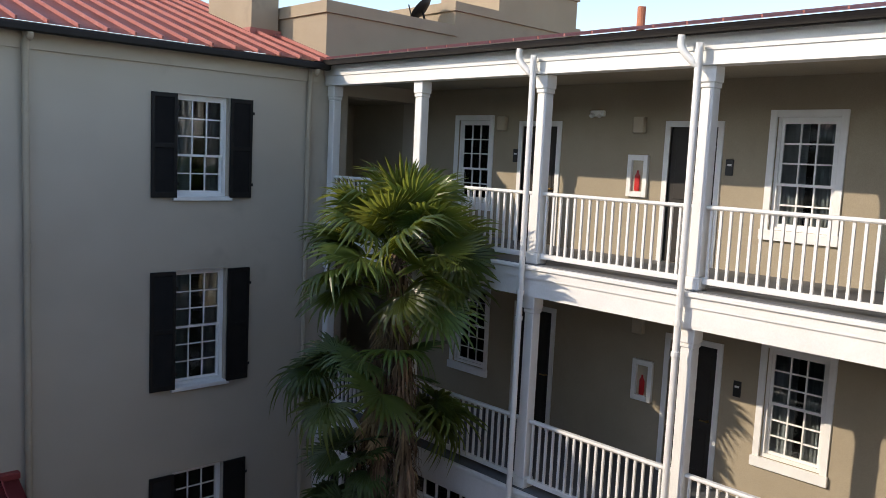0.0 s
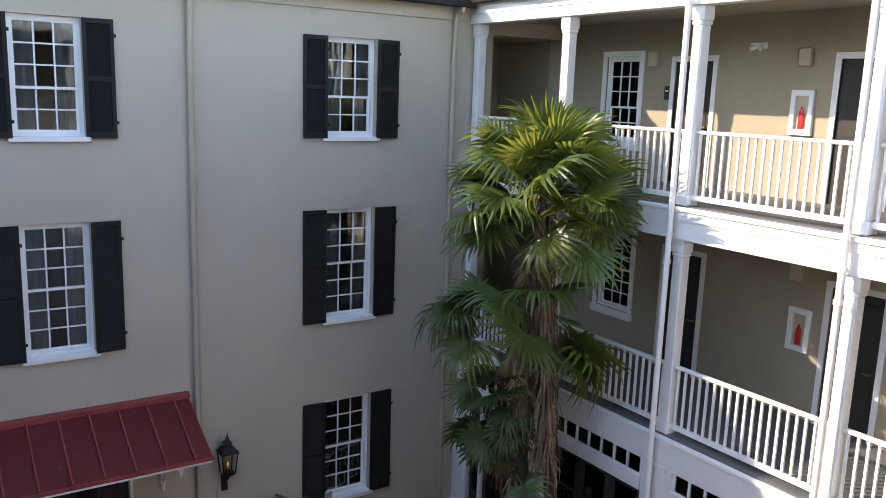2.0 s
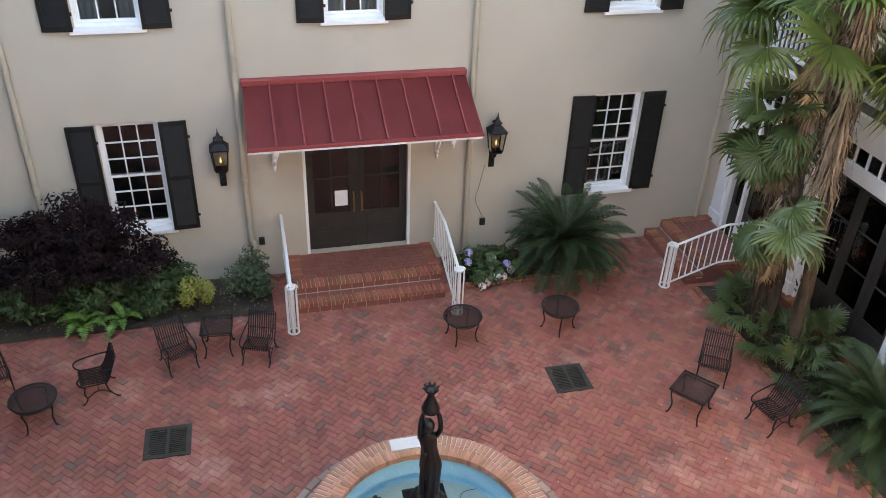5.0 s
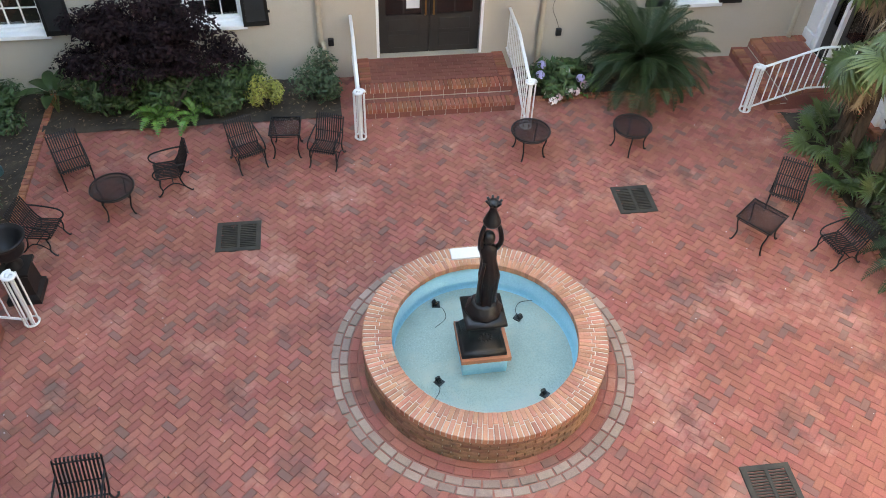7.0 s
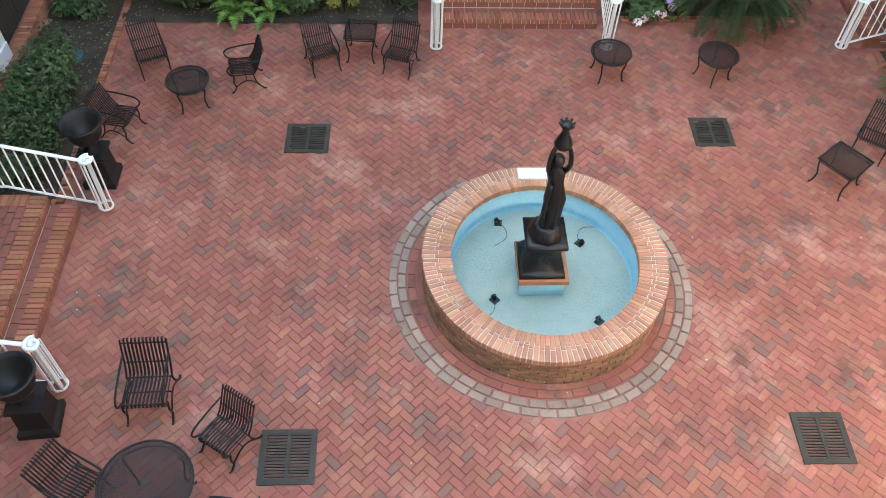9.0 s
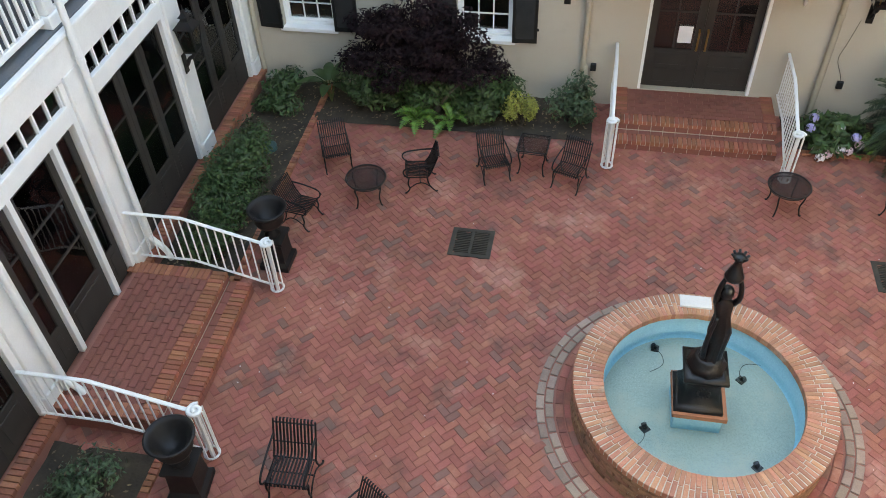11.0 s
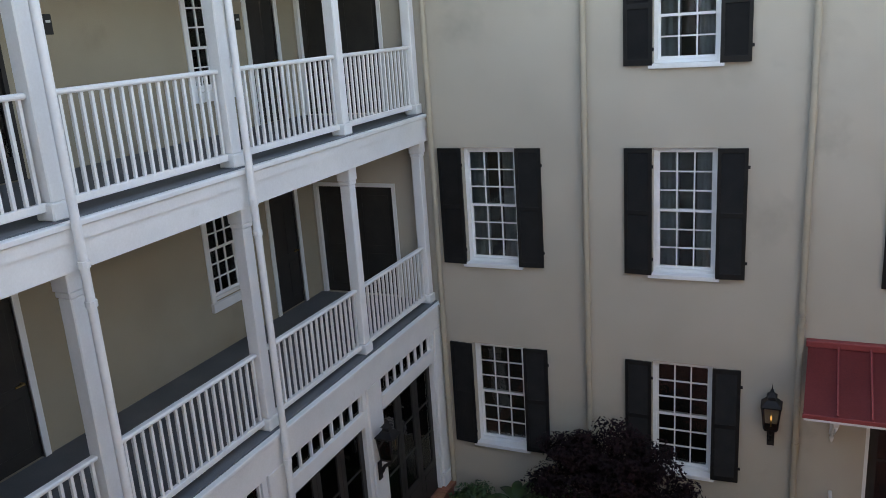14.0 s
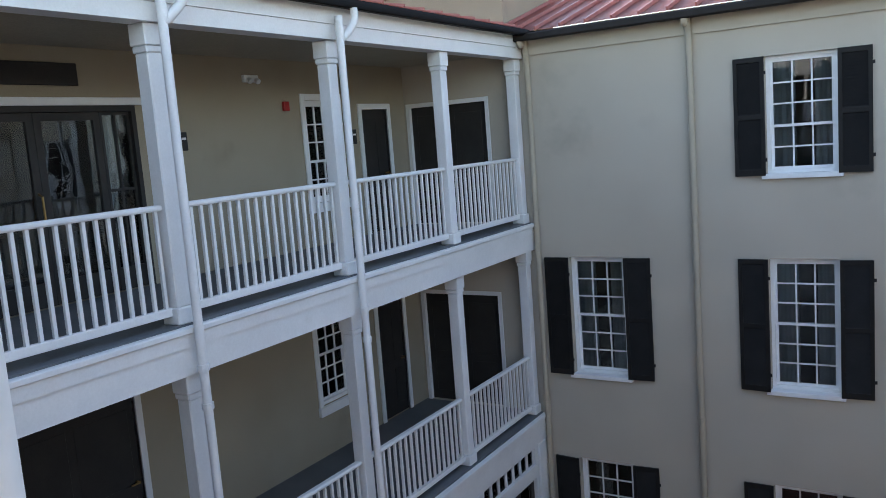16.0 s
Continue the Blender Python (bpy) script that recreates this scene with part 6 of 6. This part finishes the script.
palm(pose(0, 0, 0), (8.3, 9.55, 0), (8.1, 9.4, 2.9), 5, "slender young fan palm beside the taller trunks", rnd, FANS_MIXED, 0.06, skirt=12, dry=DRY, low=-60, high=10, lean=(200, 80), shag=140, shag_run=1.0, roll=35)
for x, y, h, n in ((8.45, 10.05, 0.45, 10), (8.4, 9.05, 0.4, 11), (8.85, 8.7, 0.55, 10), (8.45, 8.35, 0.3, 7)):
    palm(pose(0, 0, 0), (x, y, 0), (x, y, h), n, "low seedling fan palm in the soil bed", rnd, FANS_SHADED, 0.05, low=0, high=70, size=0.62)


def frond_mesh(name, material, rnd, length=1.12, leaf=0.125, pairs=50, curl=0.55, width=0.0052):
    bm = bmesh.new()
    line = []
    for k in range(pairs + 1):
        t = k / pairs
        line.append(Vector((length * t * (1 - 0.12 * t * t), 0, length * (0.28 * t - curl * t * t * t * 0.9))))
    tube(bm, line[::4] + [line[-1]], 0.009, 5, 0.003)
    for k in range(3, pairs):
        t = k / pairs
        p = line[k]
        d = (line[min(k + 1, pairs)] - line[k - 1]).normalized()
        ll = leaf * (1.0 if t < 0.75 else (1.05 - t) / 0.3) * min(1, 0.35 + 3 * t)
        for s in (-1, 1):
            tip = p + d * ll * 0.5 + Vector((0, s * ll * 0.85, 0.32 * ll + rnd.uniform(-0.12, 0.12) * ll))
            w = d * width
            a, b, c = bm.verts.new(p - w), bm.verts.new(p + w), bm.verts.new(tip)
            e = bm.verts.new((p + tip) / 2 + w * 1.3 + Vector((0, 0, 0.01)))
            f = bm.verts.new((p + tip) / 2 - w * 1.3 + Vector((0, 0, 0.01)))
            bm.faces.new((a, b, e, f))
            bm.faces.new((f, e, c))
    me = bpy.data.meshes.new(name)
    bm.to_mesh(me)
    bm.free()
    me.materials.append(material)
    return me


def cycad(x, y, trunk, n, scale, label, rnd, meshes, low=-26):
    p = thing("sago_palm", label, "sago palm", pose(x, y, 0))
    bm = bmesh.new()
    lathe(bm, [(0.17, 0), (0.19, trunk * 0.4), (0.17, trunk * 0.8), (0.1, trunk + 0.05), (0.001, trunk + 0.08)], 14)
    for v in bm.verts:
        v.co += Vector((rnd.uniform(-1, 1), rnd.uniform(-1, 1), 0)) * 0.02
    part("trunk", bm, TRUNK, p)
    for k in range(n):
        u = (k + 0.5) / n
        el = 62 + (low - 62) * u + rnd.uniform(-5, 5)
        put("frond", rnd.choice(meshes), p, pose(0, 0, trunk) @ pose(0, 0, 0, 0, 0, k * 137.5 + rnd.uniform(-10, 10)) @ pose(0, 0, 0, 0, -el + 14, 0) @ pose(0, 0, 0, rnd.uniform(-12, 12), 0, 0) @ Matrix.Scale(scale * rnd.uniform(0.88, 1.08), 4))
    return p


FRONDS = [frond_mesh("frond", LEAF_SAGO, rnd, curl=c) for c in (0.2, 0.32, 0.45)]
cycad(5.85, 12.05, 0.7, 96, 1.22, "broad dark green sago palm beside the facade", rnd, FRONDS)
cycad(8.75, 6.95, 0.5, 84, 1.22, "broad sago palm spilling over the brick edging", rnd, FRONDS)


def bush(name, label, category, centre, rx, ry, h, n, size, material, rnd, stems=8, flat=False, clumps=9, lump=(0.3, 0.5), reach=0.72):
    b = thing(name, label, category, pose(*centre))
    verts, faces = [], []
    cl = []
    for k in range(clumps):
        a, q = rnd.uniform(0, 6.28), math.sqrt(rnd.random()) * reach
        cl.append((Vector((rx * q * math.cos(a), ry * q * math.sin(a), h * rnd.uniform(0.35, 0.8) * (1.1 - 0.35 * q))), rnd.uniform(*lump)))
    for k in range(n):
        c, s = rnd.choice(cl)
        while True:
            d = Vector((rnd.uniform(-1, 1), rnd.uniform(-1, 1), rnd.uniform(-1, 1)))
            if 0.2 < d.length < 1:
                break
        p = c + Vector((d.x * rx * s * 1.3, d.y * ry * s * 1.3, d.z * h * s * (0.4 if flat else 0.8)))
        if p.z < 0.02:
            continue
        nrm = (d.normalized() + Vector((rnd.uniform(-1, 1), rnd.uniform(-1, 1), rnd.uniform(0, 1.4)))).normalized()
        u = nrm.orthogonal().normalized()
        u = Matrix.Rotation(rnd.uniform(0, 6.28), 3, nrm) @ u
        v = nrm.cross(u)
        z = size * rnd.uniform(0.6, 1.3)
        i = len(verts)
        for q in (p - u * z, p + v * z * 0.42 - nrm * z * 0.12, p + u * z, p - v * z * 0.42 - nrm * z * 0.12):
            verts.append(tuple(q))
        faces += [(i, i + 1, i + 2), (i, i + 2, i + 3)]
    me = bpy.data.meshes.new("foliage")
    me.from_pydata(verts, [], faces)
    me.materials.append(material)
    ob = new("foliage", me)
    ob.parent = b
    tagged(ob, kind="stuff")
    bm = bmesh.new()
    for k in range(stems):
        c, s = rnd.choice(cl)
        tube(bm, arc([(c.x * 0.15, c.y * 0.15, 0), (c.x * 0.5, c.y * 0.5, c.z * 0.5), tuple(c)], 3), 0.014 * (1 + h), 5, 0.005)
    tagged(part("stem", bm, BARK, b), kind="stuff")
    return b


bush("japanese_maple", "dark purple weeping Japanese maple under the facade window", "tree", (-2.45, 12.25, 0), 1.32, 0.55, 2.65, 15000, 0.045, LEAF_PURPLE, rnd, 20, flat=True, clumps=60, lump=(0.13, 0.26), reach=0.95)
bush("shrub", "leafy green shrub in the facade bed", "shrub", (-3.4, 12.2, 0), 0.55, 0.45, 0.85, 3000, 0.05, LEAF_GREEN, rnd)
bush("shrub", "leafy green shrub with pale flowers in the facade bed", "shrub", (-1.35, 12.25, 0), 0.6, 0.42, 0.95, 3200, 0.05, LEAF_GREEN, rnd)
bush("shrub", "dark green shrub filling the bed under the maple", "shrub", (-2.45, 12.3, 0), 0.95, 0.5, 0.95, 5200, 0.05, LEAF_GREEN, rnd, 12, clumps=18)
bush("shrub", "small yellow variegated shrub in the facade bed", "shrub", (-0.75, 12.1, 0), 0.3, 0.3, 0.7, 1300, 0.035, LEAF_YELLOW, rnd)
bush("shrub", "airy grey-green shrub beside the entrance steps", "shrub", (0.12, 12.35, 0), 0.45, 0.4, 0.95, 1800, 0.04, LEAF_LIGHT, rnd, 14)
bush("shrub", "spreading green shrub in the gallery bed", "shrub", (-5.0, 9.55, 0), 0.5, 1.1, 1.0, 7500, 0.04, LEAF_GREEN, rnd, 22, clumps=30)
bush("shrub", "low green shrub in the gallery bed", "shrub", (-5.05, 8.5, 0), 0.45, 0.5, 0.5, 1800, 0.04, LEAF_GREEN, rnd)
bush("shrub", "low green plants in the bed corner", "shrub", (-5.1, 12.2, 0), 0.5, 0.6, 0.55, 1600, 0.05, LEAF_GREEN, rnd)
bush("shrub", "green shrub with white flowers below the side railing", "shrub", (-5.0, 4.2, 0), 0.55, 0.5, 0.6, 1300, 0.04, LEAF_LIGHT, rnd)
bush("hydrangea", "green hydrangea bush with white and blue flower heads", "shrub", (4.35, 12.15, 0), 0.55, 0.4, 0.75, 1500, 0.075, LEAF_GREEN, rnd)
bush("hydrangea", "small hydrangea with blue flowers in the near bed", "shrub", (-4.75, 3.2, 0), 0.4, 0.4, 0.45, 600, 0.075, LEAF_GREEN, rnd)
bush("shrub", "low yellow-green plant beside the sago palm", "shrub", (4.95, 12.05, 0), 0.22, 0.2, 0.4, 350, 0.04, LEAF_FERN, rnd)
bush("ground_cover", "sparse green ground cover under the palms", "ground cover", (8.65, 7.9, 0), 0.4, 1.0, 0.15, 350, 0.035, LEAF_GREEN, rnd, 3)
BLOOMS = []
for mat in (BLOOM_WHITE, BLOOM_BLUE, BLOOM_PINK):
    bm = bmesh.new()
    for k in range(70):
        d = Vector((rnd.gauss(0, 1), rnd.gauss(0, 1), rnd.gauss(0, 1) + 0.4)).normalized()
        u = d.orthogonal().normalized()
        v = d.cross(u)
        p = d * 0.075
        z = 0.022
        bm.faces.new([bm.verts.new(q) for q in (p - u * z, p + v * z + d * 0.006, p + u * z, p - v * z + d * 0.006)])
    BLOOMS.append(mesh_of(bm, "flower_head", mat))
for x, y, z, k in ((4.12, 11.85, 0.22, 0), (4.3, 11.78, 0.16, 2), (4.48, 11.8, 0.25, 0), (4.62, 11.84, 0.2, 2), (3.98, 11.98, 0.5, 1), (4.02, 12.1, 0.62, 1), (4.7, 11.92, 0.42, 1), (4.2, 11.74, 0.1, 0), (4.42, 11.95, 0.55, 0), (4.8, 11.95, 0.25, 2), (-4.7, 3.35, 0.45, 1)):
    f = new("flower_head", BLOOMS[k])
    f.matrix_basis = pose(x, y, z, rnd.uniform(-20, 20), rnd.uniform(-20, 20), 0) @ Matrix.Scale(rnd.uniform(0.85, 1.1), 4)
    tagged(f, "round %s hydrangea flower head" % ("white", "pale blue", "pale pink")[k], "flower", "hydrangea flowers")
FERN = [frond_mesh("frond", LEAF_FERN, rnd, length=0.5, leaf=0.11, pairs=18, curl=0.7, width=0.012)]
for x, y, n in ((-2.55, 11.95, 13), (-1.95, 11.98, 9)):
    f = thing("fern", "bright green fern at the edge of the bed", "fern", pose(x, y, 0.02))
    for k in range(n):
        put("frond", FERN[0], f, pose(0, 0, 0.02, 0, 0, k * 137.5) @ pose(0, 0, 0, 0, -rnd.uniform(15, 60), 0) @ Matrix.Scale(rnd.uniform(0.8, 1.15), 4))
ear = bmesh.new()
prev = None
for t in [k / 10 for k in range(11)]:
    w = 0.13 * math.sin(math.pi * min(1, t * 0.93 + 0.07)) ** 0.7
    row = [ear.verts.new((0.5 * t, s * w * 0.75, 0.2 * t - 0.35 * t * t + 0.03 * abs(s))) for s in (-1, 0, 1)]
    if prev:
        for i in (0, 1):
            ear.faces.new((prev[i], prev[i + 1], row[i + 1], row[i]))
    prev = row
EAR = mesh_of(ear, "leaf", LEAF_GREEN, True)
lily = thing("broadleaf_plant", "broad-leaved green plant in the bed corner", "plant", pose(-4.25, 12.4, 0))
for k in range(9):
    part("stalk", tube(bmesh.new(), [(0, 0, 0), (0.1 * math.cos(k * 2.4), 0.1 * math.sin(k * 2.4), 0.4)], 0.01, 5), PETIOLE, lily)
    put("leaf", EAR, lily, Matrix.Scale(1.0, 4) @ pose(0.1 * math.cos(k * 2.4), 0.1 * math.sin(k * 2.4), 0.4) @ pose(0, 0, 0, 0, 0, math.degrees(k * 2.4)) @ pose(0, 0, 0, 0, -rnd.uniform(10, 55), 0))
bm = bmesh.new()
lathe(bm, [(0.001, 0.09), (0.13, 0.09), (0.15, 0.07), (0.15, 0.0)], 20)
lid = part("valve_lid", bm, make("teal_plastic", (0.02, 0.07, 0.08), (0.03, 0.09, 0.1), 5.0, 0.5, 50, 0.05), None)
lid.matrix_basis = pose(-4.95, 10.85, 0.02)
tagged(lid, "round teal plastic cover in the gallery bed", "cover")
bm = bmesh.new()
for k in range(150):
    x, y = rnd.uniform(-4.2, 7.8), rnd.uniform(2.5, 11.6)
    if math.hypot(x - FX, y - FY) < 1.6:
        continue
    a, z = rnd.uniform(0, 6.28), rnd.uniform(0.005, 0.014)
    u, v = Vector((math.cos(a), math.sin(a), 0)) * z, Vector((-math.sin(a), math.cos(a), 0)) * z * 0.6
    p = Vector((x, y, 0.006))
    bm.faces.new([bm.verts.new(q) for q in (p - u, p + v + Vector((0, 0, 0.004)), p + u, p - v + Vector((0, 0, 0.003)))])
petals = part("fallen_petals", bm, BLOOM_WHITE)
tagged(petals, "fallen white petals scattered over the brick paving", "petals", kind="stuff")
bm = bmesh.new()
for k in range(2200):
    a, b, c, d = rnd.choice(BEDS)
    p = Vector((rnd.uniform(a + 0.1, b - 0.1), rnd.uniform(c + 0.1, d - 0.05), 0.06 + rnd.uniform(0, 0.015)))
    t, z = rnd.uniform(0, 6.28), rnd.uniform(0.015, 0.04)
    u, v = Vector((math.cos(t), math.sin(t), rnd.uniform(-0.3, 0.3))) * z, Vector((-math.sin(t), math.cos(t), 0)) * z * 0.4
    bm.faces.new([bm.verts.new(q) for q in (p - u, p + v, p + u, p - v)])
litter = part("leaf_litter", bm, LEAF_DRY_FIBRE)
tagged(litter, "dry fallen leaves on the soil beds", "leaf litter", kind="stuff")


# ---- paving pieces ----
paving = thing("pavement", "worn red brick herringbone paving across the courtyard", "paving", kind="structure")
C45 = math.cos(radians(45))
PW = 0.0955
PIECE = brick_mesh("paving_brick", 2 * PW - 0.004, PW - 0.004, 0.05, BRICK_PIECE, 0.004)
rnd = random.Random(11)
rest, loose = [], 0
for i in range(-120, 130):
    for j in range(-120, 130):
        s = (i - j) % 4
        if s == 0:
            u, v, turn = i + 1.0, j + 0.5, 0
        elif s == 2:
            u, v, turn = i + 0.5, j * 1.0, 90
        else:
            continue
        u, v = u * PW, v * PW
        x, y = 2.0 + (u - v) * C45, 6.4 + (u + v) * C45
        if not paved(x, y):
            continue
        m = pose(x, y, -0.05 + rnd.gauss(0, 0.0016), rnd.gauss(0, 0.5), rnd.gauss(0, 0.5), 45 + turn + rnd.gauss(0, 0.6))
        if loose < 300 and 2.9 < x < 4.6 and 3.5 < y < 5.2:
            put("paving_brick", PIECE, paving, m)
            loose += 1
        else:
            rest.append((m, 2 * PW - 0.004, PW - 0.004, 0.05))
joined_bricks("paving_bricks", rest, BRICK_RED, paving)
ringp = thing("pavement_ring", "ring of grey-brown bricks set round the fountain", "paving", pose(FX, FY, 0), kind="structure")
for r, n, l, w, mat in ((1.62, 50, 0.19, 0.2, "in"), (1.78, 52, 0.2, 0.1, "a"), (1.895, 56, 0.2, 0.1, "b")):
    for k in range(n):
        a = 2 * math.pi * (k + (0.5 if mat == "b" else 0)) / n
        if mat == "in":
            me = brick_mesh("ring_brick", 0.094, 0.2, 0.05, BRICK_PIECE, 0.004) if k == 0 else me
            for q in (-0.055, 0.055):
                put("ring_brick", me, ringp, pose((r + q - 0.02) * math.cos(a), (r + q - 0.02) * math.sin(a), -0.047, 0, 0, math.degrees(a)))
        else:
            me = brick_mesh("ring_brick", 0.096, l - 0.008, 0.05, BRICK_RING, 0.006) if k == 0 else me
            put("ring_brick", me, ringp, pose(r * math.cos(a), r * math.sin(a), -0.043 + rnd.gauss(0, 0.002), rnd.gauss(0, 0.6), rnd.gauss(0, 0.6), math.degrees(a) + rnd.gauss(0, 0.7)))
